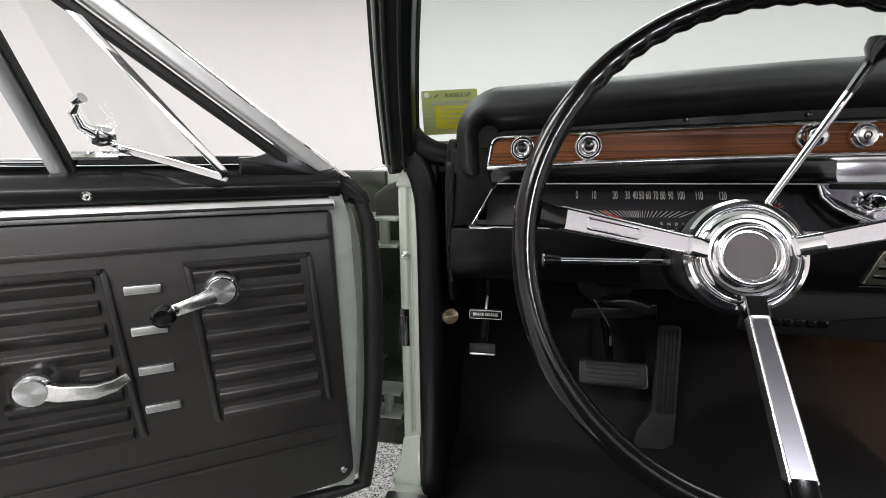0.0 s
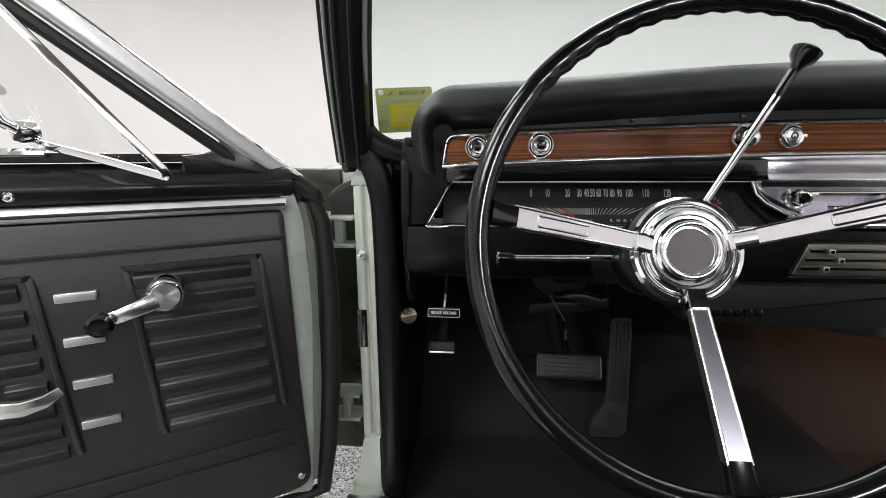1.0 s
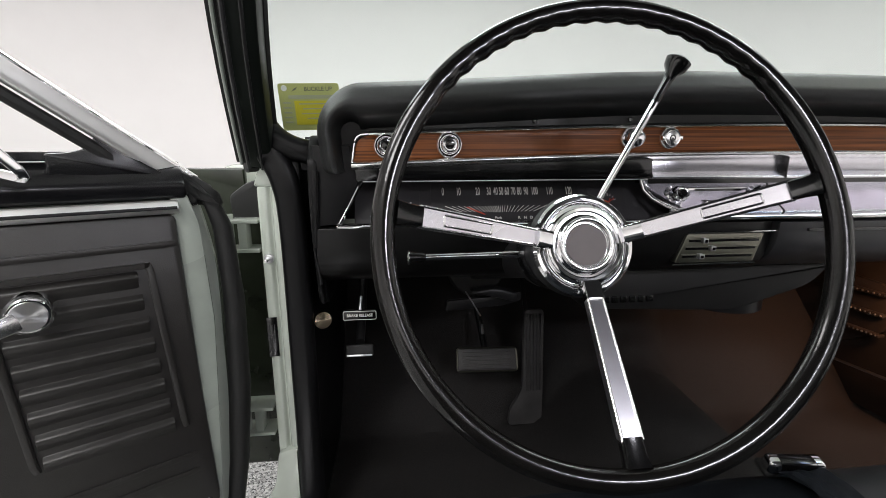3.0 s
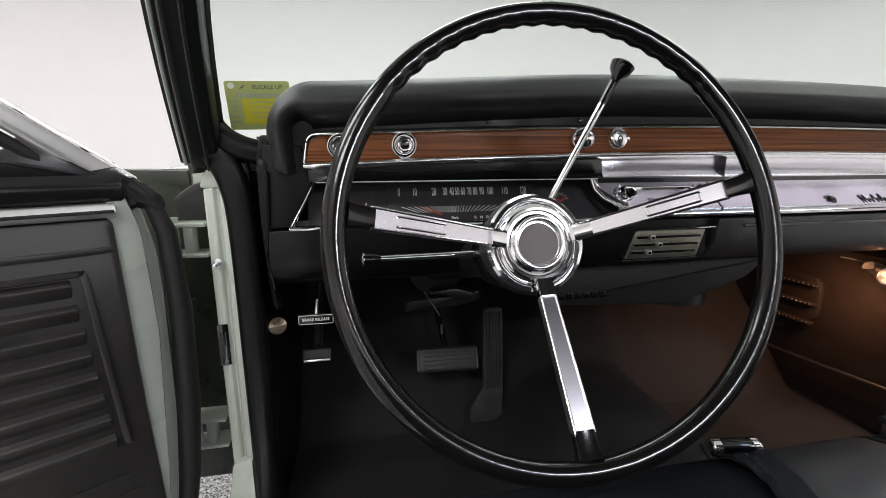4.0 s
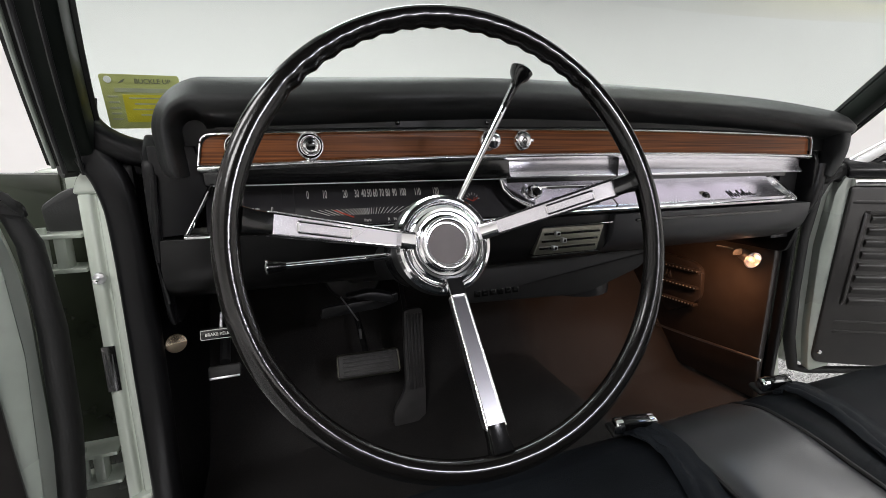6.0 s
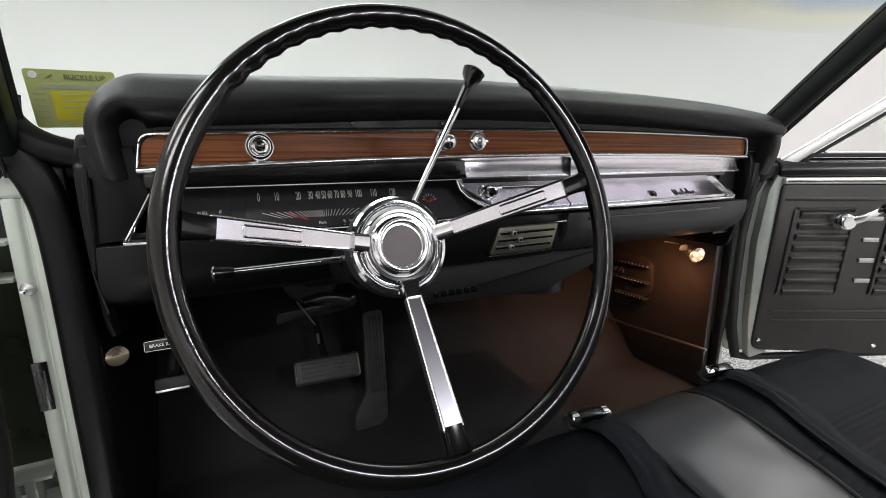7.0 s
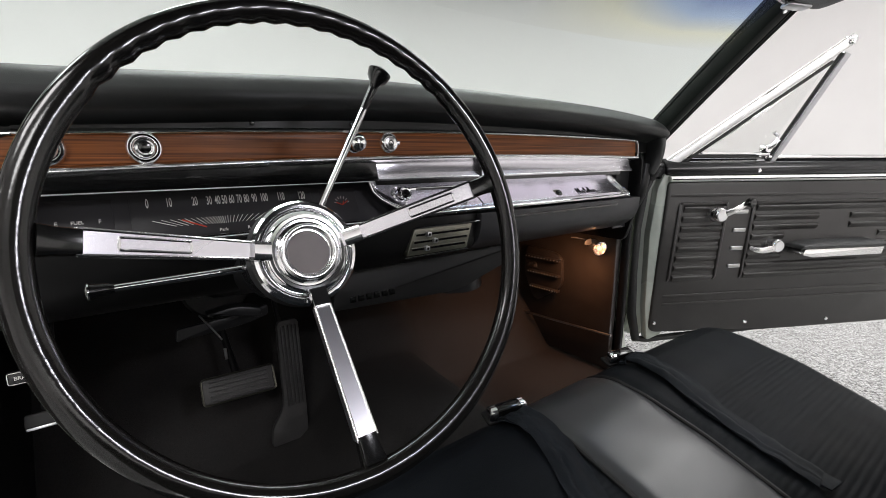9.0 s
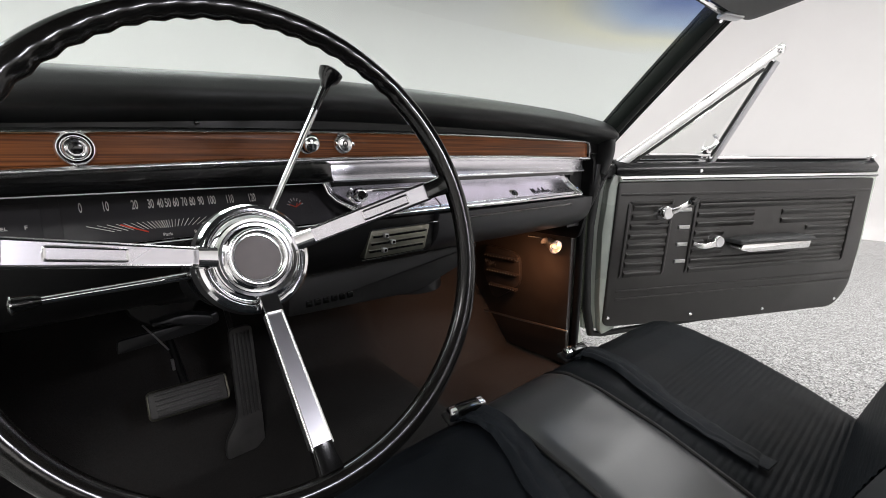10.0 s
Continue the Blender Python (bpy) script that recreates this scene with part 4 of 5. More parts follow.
        if kind == "key":
            put("lock_face", lathe([(r * 0.80, 0.004), (r * 0.79, 0.0085), (r * 0.72, 0.0098), (r * 0.62, 0.0092), (r * 0.56, 0.0098), (0, 0.0098)], 32, m.copy()), BRIGHT, bez, "bright ignition lock")
            put("lock_ring", lathe([(r * 0.30, 0.0099), (r * 0.27, 0.0106), (r * 0.20, 0.0106), (r * 0.18, 0.0099)], 24, m.copy()), PLASTIC, bez)
            k = box(-0.0010, 0.0010, -0.0045, 0.0005, 0.0096, 0.0108)
            k.transform(m)
            put("key_slot", k, PLASTIC, bez)
            for a in (-1, 1):
                e = box(a * r * 0.84 - 0.002, a * r * 0.84 + 0.002, -0.003, 0.003, 0.004, 0.010, 0.001)
                e.transform(m)
                put("lock_ear", e, CHROME, bez)
        elif kind == "ball":
            put("knob", lathe([(r * 0.3, 0.004), (r * 0.32, 0.010), (r * 0.66, 0.012), (r * 0.78, 0.016), (r * 0.75, 0.020), (r * 0.62, 0.0232), (r * 0.38, 0.0250), (0, 0.0256)], 28, m.copy()), CHROME, bez, "chrome pull knob")
        else:
            put("bezel_groove", lathe([(r * 0.80, 0.0060), (r * 0.74, 0.0052), (r * 0.68, 0.0060)], 28, m.copy()), PLASTIC, bez)
            put("knob", lathe([(r * 0.60, 0.004), (r * 0.62, 0.008), (r * 0.58, 0.011), (r * 0.48, 0.0125), (r * 0.40, 0.0120), (r * 0.36, 0.0110), (0, 0.0105)], 28, m.copy()), CHROME, bez, "chrome pull knob")
            put("knob_centre", lathe([(r * 0.35, 0.0108), (r * 0.30, 0.0120), (r * 0.16, 0.0126), (0, 0.0128)], 24, m.copy()), PLASTIC, bez, "black knob centre")
    knob(0.000, 0.9630, 0.0185, "pull")
    knob(0.088, 0.9615, 0.0195, "pull")
    knob(0.355, 0.9630, 0.0165, "ball")
    knob(0.415, 0.9625, 0.0165, "key")
    for x in (0.215, 0.36, 1.105):
        put("pad_screw", lathe([(0.0035, 0), (0.003, 0.003), (0, 0.004)], 12, facing((x, 0.611, 0.991 + wood_crown(x)), (0, -1, 0))), PLASTIC)
    put("headlamp_jewel", lathe([(0.003, 0), (0.0028, 0.003), (0, 0.004)], 12, facing((0.152, 0.611, 0.9955 + wood_crown(0.152)), (0, -1, 0))), PLASTIC)

    # recessed instrument panel
    def slope(z):
        return 0.642 + (z - 0.856) * 0.55
    put("strip_underside", box(-0.045, 1.134, 0.614, 0.672, 0.9362, 0.9455), SATIN, None, "", wood_crown)
    put("recess_top", prism([(0.600, 0.9480), (0.5995, 0.930), (0.6005, 0.921), (0.606, 0.9145), (0.69, 0.9125), (0.69, 0.9480)], -0.044, 0.396, "yz", 0.0008), PLASTIC, None, "gloss black recess")
    face = put("instrument_face", prism([(slope(0.9130), 0.9130), (slope(0.850), 0.850), (slope(0.850) + 0.02, 0.850), (slope(0.9130) + 0.02, 0.9130)], -0.052, 0.470, "yz"), FACEM, None, "satin black instrument face")
    put("face_line", sweep([(-0.035, 0.606, 0.9145), (0.394, 0.606, 0.9155)], 0.0012, 6), SATINCH, face)
    put("speedometer_window", prism([(slope(0.852) - 0.0012, 0.852), (slope(0.906) - 0.0012, 0.906), (slope(0.906) + 0.004, 0.906), (slope(0.852) + 0.004, 0.852)], 0.066, 0.308, "yz", 0.0005), FACEM, face, "black speedometer window")
    nrm = Vector((0, -1, 0.55)).normalized()

    def on_face(x, z, out=0.0022):
        return facing((x, slope(z) - out, z), nrm)
    speeds = (0, 25, 56, 74, 85, 94, 103.5, 114, 124, 135, 149, 174, 206)
    for i, mm in enumerate(speeds):
        x = 0.0855 + mm * 0.001
        m = inv @ on_face(x, 0.8940)
        lettering("numeral", str(i * 10), 0.0185, m, PRINT, face, 0.40)
    for i in range(27):
        a = -1 + 2 * i / 26
        x = 0.170 + 0.082 * (0.42 * a + 0.58 * a * abs(a) ** 1.3)
        p, q = on_face(x, 0.8725).translation, on_face(0.172 + (x - 0.170) * 0.70, 0.8630 + 0.0008 * abs(a)).translation
        put("tick", sweep([p, q], 0.00038 if i % 2 else 0.00055, 4), PRINT, face)
    needle = [on_face(0.1220, 0.8715, 0.004).translation, on_face(0.1505, 0.8600, 0.004).translation]
    put("needle", sweep(needle, 0.0009, 6), REDP, face, "red speedometer needle")
    for i, x in enumerate((0.2050, 0.2150, 0.2250, 0.2350)):
        lettering("gear_letter", "RNDL"[i], 0.0062, inv @ on_face(x, 0.8545), PRINT, face)
    lettering("gear_word", "Park", 0.0062, inv @ on_face(0.1715, 0.8545), PRINT, face)
    lettering("dial_word", "FUEL", 0.006, inv @ on_face(0.012, 0.8765), PRINT, face)
    for x, w in ((-0.008, "E"), (0.034, "F")):
        lettering("dial_letter", w, 0.007, inv @ on_face(x, 0.8765), PRINT, face)
    put("fuel_window", prism([(slope(0.866) - 0.0012, 0.866), (slope(0.902) - 0.0012, 0.902), (slope(0.902) + 0.004, 0.902), (slope(0.866) + 0.004, 0.866)], -0.024, 0.048, "yz", 0.0005), FACEM, face)
    put("clock_window", prism([(slope(0.864) - 0.0012, 0.864), (slope(0.901) - 0.0012, 0.901), (slope(0.901) + 0.004, 0.901), (slope(0.864) + 0.004, 0.864)], 0.322, 0.384, "yz", 0.0005), FACEM, face)
    for a in range(7):
        th = radians(20 + 140 * a / 6)
        c = Vector((0.356, 0, 0.876))
        p, q = (on_face(c.x + r * math.cos(th), c.z + r * math.sin(th), 0.003).translation for r in (0.010, 0.014))
        put("clock_tick", sweep([p, q], 0.0005, 4), PRINT, face)
    for ang, ln in ((155, 0.011), (60, 0.007), (30, 0.012)):
        p, q = on_face(0.356, 0.876, 0.0035).translation, on_face(0.356 + ln * math.cos(radians(ang)), 0.876 + ln * math.sin(radians(ang)), 0.0035).translation
        put("clock_hand", sweep([p, q], 0.0007, 5), REDP, face, "red clock hand")
    # bright side edges and the lip under the instruments
    put("side_trim", sweep([(-0.0365, 0.604, 0.914), (-0.052, 0.602, 0.885), (-0.0695, 0.600, 0.854)], 0.0024, 8), CHROME, face, "bright slanted edge")
    put("side_trim", sweep([(0.401, 0.638, 0.9135), (0.407, 0.634, 0.896), (0.416, 0.622, 0.8835), (0.428, 0.606, 0.8745), (0.444, 0.594, 0.866), (0.456, 0.589, 0.861)], 0.0040, 10), CHROME, face, "bright curved edge")
    put("lip", prism(rounded([(0.600, 0.8470), (0.598, 0.8510), (0.602, 0.8540), (0.645, 0.8500), (0.645, 0.8450)], 0.0015, 2), -0.074, 0.425, "yz", 0.001), CHROME, None, "bright lip under the instruments")

    # lower panel of the dash
    low = rounded([(0.602, 0.848), (0.604, 0.800), (0.622, 0.768), (0.66, 0.755), (0.70, 0.760), (0.70, 0.848)], [0.002, 0.03, 0.02, 0.01, 0, 0], 4)
    put("lower_panel", prism(low, -0.105, 0.61, "yz", 0.002), DASHP, None, "gloss black lower dash panel")
    gl = rounded([(0.590, 0.848), (0.594, 0.800), (0.632, 0.768), (0.67, 0.757), (0.70, 0.760), (0.70, 0.848)], [0.002, 0.03, 0.02, 0.01, 0, 0], 4)
    put("lower_panel", prism(gl, 0.612, 1.165, "yz", 0.004), LOWG, None, "satin black panel under the glovebox")
    put("panel_groove", prism(rounded([(0.66, 0.8325), (0.66, 0.8375), (1.06, 0.8375), (1.06, 0.8325)], 0.002, 2), 0.5875, 0.592, "xz", 0.0005), PLASTIC)

    # bright radio and glovebox panel
    def conc(z):
        a = (z - 0.861) / 0.051
        return 0.592 + 0.046 * a + 0.010 * math.sin(math.pi * max(0, min(1, a)))
    zs = [0.861 + 0.051 * i / 8 for i in range(9)]
    def fascia(left, right):
        def fn(u, v):
            z = 0.861 + 0.051 * v
            return (left(v) * (1 - u) + right(v) * u, conc(z), z)
        return grid(fn, 12, 10, 0.006)
    put("radio_fascia", fascia(lambda v: 0.403 + 0.056 * (1 - v) ** 1.5, lambda v: 0.612), ALU, None, "brushed bright radio fascia")
    glove = put("glovebox_door", fascia(lambda v: 0.616, lambda v: 1.072 - 0.014 * v), ALU, None, "brushed bright glovebox door")
    # the slanted end of the concave panel
    endcap = bmesh.new()
    a_ = [endcap.verts.new((1.072 - 0.014 * i / 8, conc(z), z)) for i, z in enumerate(zs)]
    b_ = [endcap.verts.new((1.097 - 0.022 * i / 8, 0.584 + 0.054 * i / 8, z)) for i, z in enumerate(zs)]
    for i in range(8):
        endcap.faces.new((a_[i], a_[i + 1], b_[i + 1], b_[i]))
    bmesh.ops.recalc_face_normals(endcap, faces=endcap.faces)
    put("end_edge", sweep([(1.098 - 0.022 * i / 8, 0.582 + 0.054 * i / 8, z) for i, z in enumerate(zs)], 0.0016, 8), CHROME, None, "bright slanted edge")
    bmesh.ops.solidify(endcap, geom=endcap.faces[:], thickness=0.003)
    put("fascia_end", endcap, BRIGHT, None, "bright slanted fascia end")
    put("upper_fascia", prism([(0.609, 0.9500), (0.6080, 0.940), (0.6055, 0.931), (0.6015, 0.924), (0.5970, 0.9185), (0.5975, 0.9160), (0.66, 0.9160), (0.66, 0.9500)], 0.398, 1.125, "yz", 0.0008), ALU, None, "brushed bright fascia under the walnut")
    put("module_joint", box(0.6135, 0.6150, 0.5955, 0.612, 0.9162, 0.948), PLASTIC)
    put("fascia_gap", box(0.41, 1.125, 0.630, 0.67, 0.9060, 0.9162), PLASTIC)
    put("fascia_line", prism([(conc(0.9085) - 0.0012, 0.9075), (conc(0.9085) - 0.0012, 0.9090), (conc(0.9085) + 0.002, 0.9090), (conc(0.9085) + 0.002, 0.9075)], 0.424, 1.06, "yz"), PLASTIC)
    put("glove_lip", prism(rounded([(0.584, 0.8535), (0.582, 0.857), (0.586, 0.8612), (0.66, 0.8612), (0.66, 0.8535)], 0.0015, 2), 0.440, 1.100, "yz", 0.001), CHROME, None, "bright lip under the glovebox")
    # push button lock and script badge
    lkm = facing((0.845, conc(0.8695) - 0.001, 0.8695), (0, -1, 0.7))
    lk = put("glove_lock", lathe([(0.0155, 0), (0.0155, 0.002), (0.0125, 0.0045), (0.008, 0.0045), (0, 0.004)], 28, lkm @ Matrix.Diagonal((1.15, 0.8, 1, 1))), CONTROL, glove, "dark oval push-button lock")
    put("lock_button", lathe([(0.0085, 0.004), (0.008, 0.008), (0.005, 0.0095), (0, 0.0095)], 24, lkm.copy()), PLASTIC, lk)
    badge = bmesh.new()
    wave = ((0.0, 0.0), (0.003, 0.0125), (0.007, 0.001), (0.012, 0.0125), (0.015, 0.001), (0.021, 0.007), (0.025, 0.001), (0.029, 0.007), (0.033, 0.012), (0.035, 0.001),
            (0.041, 0.007), (0.044, 0.001), (0.049, 0.0125), (0.051, 0.001), (0.056, 0.006), (0.060, 0.001), (0.066, 0.007), (0.070, 0.001), (0.080, 0.003))
    line = rounded_path([(0.908 + dx, 0.0, 0.8670 + dz + dx * 0.03) for dx, dz in wave], 150)
    sweep([(p.x, conc(p.z) - 0.0102, p.z) for p in line], 0.0012, 6, bm=badge)
    sweep([(0.906, conc(0.8655) - 0.0096, 0.8655), (0.990, conc(0.8680) - 0.0096, 0.8680)], 0.0008, 6, bm=badge)
    put("script_badge", badge, DASHP, glove, "black script badge shape")
    # radio
    rd = put("radio_plate", box(0.446, 0.604, conc(0.90) - 0.009, conc(0.90) + 0.01, 0.887, 0.901, 0.002), CHROME, None, "chrome radio dial plate")
    put("dial_glass", box(0.486, 0.566, conc(0.90) - 0.0100, conc(0.90) - 0.0085, 0.8895, 0.8985, 0.0005), PLASTIC, rd, "black radio dial")
    for i in range(5):
        x = 0.488 + i * 0.0165
        put("push_button", box(x, x + 0.0135, conc(0.875) - 0.016, conc(0.875) + 0.004, 0.872, 0.882, 0.0015), CHROME, rd)
    for x in (0.450, 0.590):
        k = put("radio_knob", lathe([(0.019, 0), (0.0185, 0.004), (0.0150, 0.006), (0.0130, 0.008), (0.0120, 0.022), (0.0100, 0.025), (0.0085, 0.024), (0, 0.024)], 30, facing((x, conc(0.886) - 0.002, 0.886), (0, -1, 0.35))), CHROME, rd, "chrome radio knob")
        put("knob_cap", lathe([(0.0062, 0), (0.005, 0.002), (0, 0.002)], 18, facing((x, conc(0.886) - 0.0262, 0.886 + 0.0084), (0, -1, 0.35))), PLASTIC, k)
    for i in range(3):
        put("fascia_rib", box(0.43, 0.61, conc(0.866) - 0.004, conc(0.866), 0.8635 + i * 0.003, 0.8650 + i * 0.003), SATINCH, rd)
    # heater control
    hc = put("heater_control", prism(rounded([(0.447, 0.784), (0.464, 0.830), (0.594, 0.830), (0.580, 0.784)], 0.003, 3), 0.5975, 0.612, "xz", 0.001), CONTROL, None, "dark satin metal heater control panel")
    for i in range(3):
        z = 0.795 + i * 0.0125
        s = 0.0045 * i
        put("slot", box(0.458 + s, 0.576 + s, 0.5962, 0.599, z - 0.0026, z + 0.0012), PLASTIC, hc, "black slider slot")
        put("slat", box(0.456 + s, 0.578 + s, 0.5945, 0.5975, z + 0.0012, z + 0.0030, 0.0006), CONTROL, hc)
        x = (0.482, 0.500, 0.486)[i]
        put("slider", box(x, x + 0.0085, 0.589, 0.598, z - 0.0040, z + 0.0040, 0.001), SATINCH, hc, "bright slider")
        put("slider_face", box(x + 0.002, x + 0.0065, 0.588, 0.5895, z - 0.0022, z + 0.0022), PLASTIC, hc)
    put("control_lip", sweep([(0.464, 0.596, 0.8325), (0.616, 0.596, 0.8335)], 0.0012, 6), CHROME, hc)
    put("control_lip", sweep([(0.442, 0.596, 0.7815), (0.582, 0.596, 0.7825)], 0.0012, 6), CHROME, hc)
    return d


dashboard()


def heater_box():
    h = thing("heater_box", "black heater duct hanging under the dashboard", "heater", pose(0.60, 0.72, 0.70))
    part("duct", prism(rounded([(-0.26, -0.02), (-0.25, 0.055), (0.22, 0.055), (0.18, 0.012), (0.10, -0.012), (0.04, -0.032), (-0.05, -0.03)], [0.01, 0.01, 0.02, 0.06, 0.05, 0.04, 0.02], 5), -0.04, 0.22, "xz", 0.008), RUBBER, h)
    for i in range(6):
        part("louver", box(-0.226 + i * 0.0165, -0.214 + i * 0.0165, -0.0425, -0.038, -0.008, 0.004, 0.001), PLASTIC, h)
    part("blower", lathe([(0, 0.10), (0.07, 0.10), (0.085, 0.07), (0.085, 0.0), (0, 0)], 28, Matrix.Translation((0.12, 0.12, -0.07))), SATIN, h)


heater_box()


# ---------------------------------------------------------------- steering
WC = Vector((0.1948, 0.2997, 0.8861))
TY, TX = radians(16.3), radians(-1.37)
WN = Vector((math.sin(TX) * math.cos(TY), -math.cos(TX) * math.cos(TY), math.sin(TY)))


def steering_wheel():
    m = facing(WC, WN)
    w = thing("steering_wheel", "large black steering wheel with three chrome spokes and round horn cap", "steering wheel", m)
    R, n = 0.1935, 248
    rim = bmesh.new()
    rings = []
    for i in range(n):
        a = 2 * math.pi * i / n
        deg = math.degrees(a) % 360
        grip = 1.0 if 42 < deg < 142 else 0.0
        ring = []
        for j in range(20):
            b = 2 * math.pi * j / 20
            r = 0.0098
            inner = max(0, -math.cos(b))
            r -= grip * 0.0017 * inner * (0.5 + 0.5 * math.cos(a * 62))
            r -= grip * 0.0008 * max(0, -math.sin(b)) * (0.5 + 0.5 * math.cos(a * 62))
            rr = R + r * math.cos(b)
            ring.append(rim.verts.new((rr * math.cos(a), rr * math.sin(a), r * 1.0 * math.sin(b))))
        rings.append(ring)
    for i in range(n):
        a, c = rings[i], rings[(i + 1) % n]
        for j in range(20):
            rim.faces.new((a[j], a[(j + 1) % 20], c[(j + 1) % 20], c[j]))
    part("rim", rim, RIMP, w, "glossy black moulded rim with finger grips")
    for deg in (173.0, 13.7, -88.2):
        a = radians(deg)
        rot = Matrix.Rotation(a, 4, "Z")

        def at(r, s, h):
            return rot @ Vector((r, s, h))

        def hh(r):
            return -0.066 + 0.058 * ((r - 0.040) / 0.1265)
        arm = bmesh.new()
        vs = []
        for r, wd in ((0.036, 0.0072), (0.060, 0.0076), (0.100, 0.0083), (0.140, 0.0089), (0.1665, 0.0092)):
            h = hh(r)
            vs.append([arm.verts.new(at(r, s * wd, h + z)) for s, z in ((-1, -0.009), (-1, 0.0005), (-0.86, 0.002), (0.86, 0.002), (1, 0.0005), (1, -0.009))])
        for p, q in zip(vs, vs[1:]):
            for j in range(6):
                arm.faces.new((p[j], p[(j + 1) % 6], q[(j + 1) % 6], q[j]))
        arm.faces.new(vs[0])
        arm.faces.new(vs[-1][::-1])
        sp = part("spoke", arm, SPOKE, w, "brushed chrome spoke")
        edge = sweep([at(r, 0.0070 + 0.0132 * (r - 0.045), hh(r) + 0.0015) for r in (0.045, 0.1, 0.165)], 0.0013, 6)
        sweep([at(r, -0.0070 - 0.0132 * (r - 0.045), hh(r) + 0.0015) for r in (0.045, 0.1, 0.165)], 0.0013, 6, bm=edge)
        part("spoke_edge", edge, BRIGHT, sp, "polished spoke edge")
        if deg > -20:
            fr = bmesh.new()
            loop = rounded([(0.100, -0.0044), (0.144, -0.0044), (0.144, 0.0044), (0.100, 0.0044)], 0.0015, 2)
            sweep([at(r, s, hh(r) + 0.0022) for r, s in loop], 0.0011, 6, closed=True, bm=fr)
            part("horn_button_frame", fr, BRIGHT, sp, "raised horn button frame")
            bt = bmesh.new()
            q = [at(r, s, hh(r) + 0.0026) for r, s in ((0.102, -0.0034), (0.142, -0.0034), (0.142, 0.0034), (0.102, 0.0034))]
            lo = [v - Vector((0, 0, 0.003)) for v in q]
            tv, lv = [bt.verts.new(v) for v in q], [bt.verts.new(v) for v in lo]
            bt.faces.new(tv)
            bt.faces.new(lv[::-1])
            for j in range(4):
                bt.faces.new((tv[j], tv[(j + 1) % 4], lv[(j + 1) % 4], lv[j]))
            part("horn_button", bt, SPOKE, sp)
        end = bmesh.new()
        sweep([at(0.164, 0, -0.012), at(0.176, 0, -0.008), at(0.186, 0, -0.003)], [1.0, 1.05, 1.2], 12, flat=(0.0088, 0.0070), up=m.to_3x3().inverted() @ Vector(WN), bm=end)
        part("spoke_root", end, PLASTIC, w, "black spoke root")
        foot_ = bmesh.new()
        sweep([at(0.038, 0, -0.069), at(0.054, 0, -0.0615)], 1.0, 12, flat=(0.0088, 0.007), up=m.to_3x3().inverted() @ Vector(WN), bm=foot_)
        part("spoke_collar", foot_, CHROME, w, "chrome spoke collar")
    drop, grow = -0.020, 1.15

    def turned(profile, n=64):
        return lathe([(r * grow, drop - 0.056 + (h + 0.056) * 0.6) for r, h in profile], n)
    hub = part("horn_cap", turned([(0.044, -0.070), (0.0445, -0.060), (0.0425, -0.054), (0.0400, -0.053), (0.0385, -0.056), (0.0360, -0.056), (0.0345, -0.050), (0.0315, -0.0465),
                                   (0.0290, -0.0475), (0.0280, -0.051), (0.0262, -0.051), (0.0255, -0.046), (0.0235, -0.0435), (0.0215, -0.0435), (0.0205, -0.047), (0, -0.047)]), CAPM, w, "polished stepped chrome horn cap")
    part("cap_groove", turned([(0.0383, -0.0558), (0.0372, -0.0552), (0.0361, -0.0558)]), PLASTIC, hub)
    part("cap_centre", turned([(0.0180, -0.0472), (0.0179, -0.0462), (0.0176, -0.0459), (0.0170, -0.0458), (0.0085, -0.0458), (0, -0.0458)], 48), mat("cap_lens", (0.19, 0.17, 0.168), 0.42, vary=0.12, spec=0.2), hub, "dark glossy cap centre")
    ring = bmesh.new()
    sweep([(0.0248 * math.cos(2 * math.pi * i / 64), 0.0248 * math.sin(2 * math.pi * i / 64), drop - 0.0482) for i in range(64)], 0.0028, 12, closed=True, bm=ring)
    part("cap_ring", ring, BRIGHT, hub, "bright raised ring")
    part("hub_back", turned([(0.043, -0.070), (0.046, -0.085), (0.040, -0.105), (0.036, -0.11)], 40), SATIN, w)


steering_wheel()


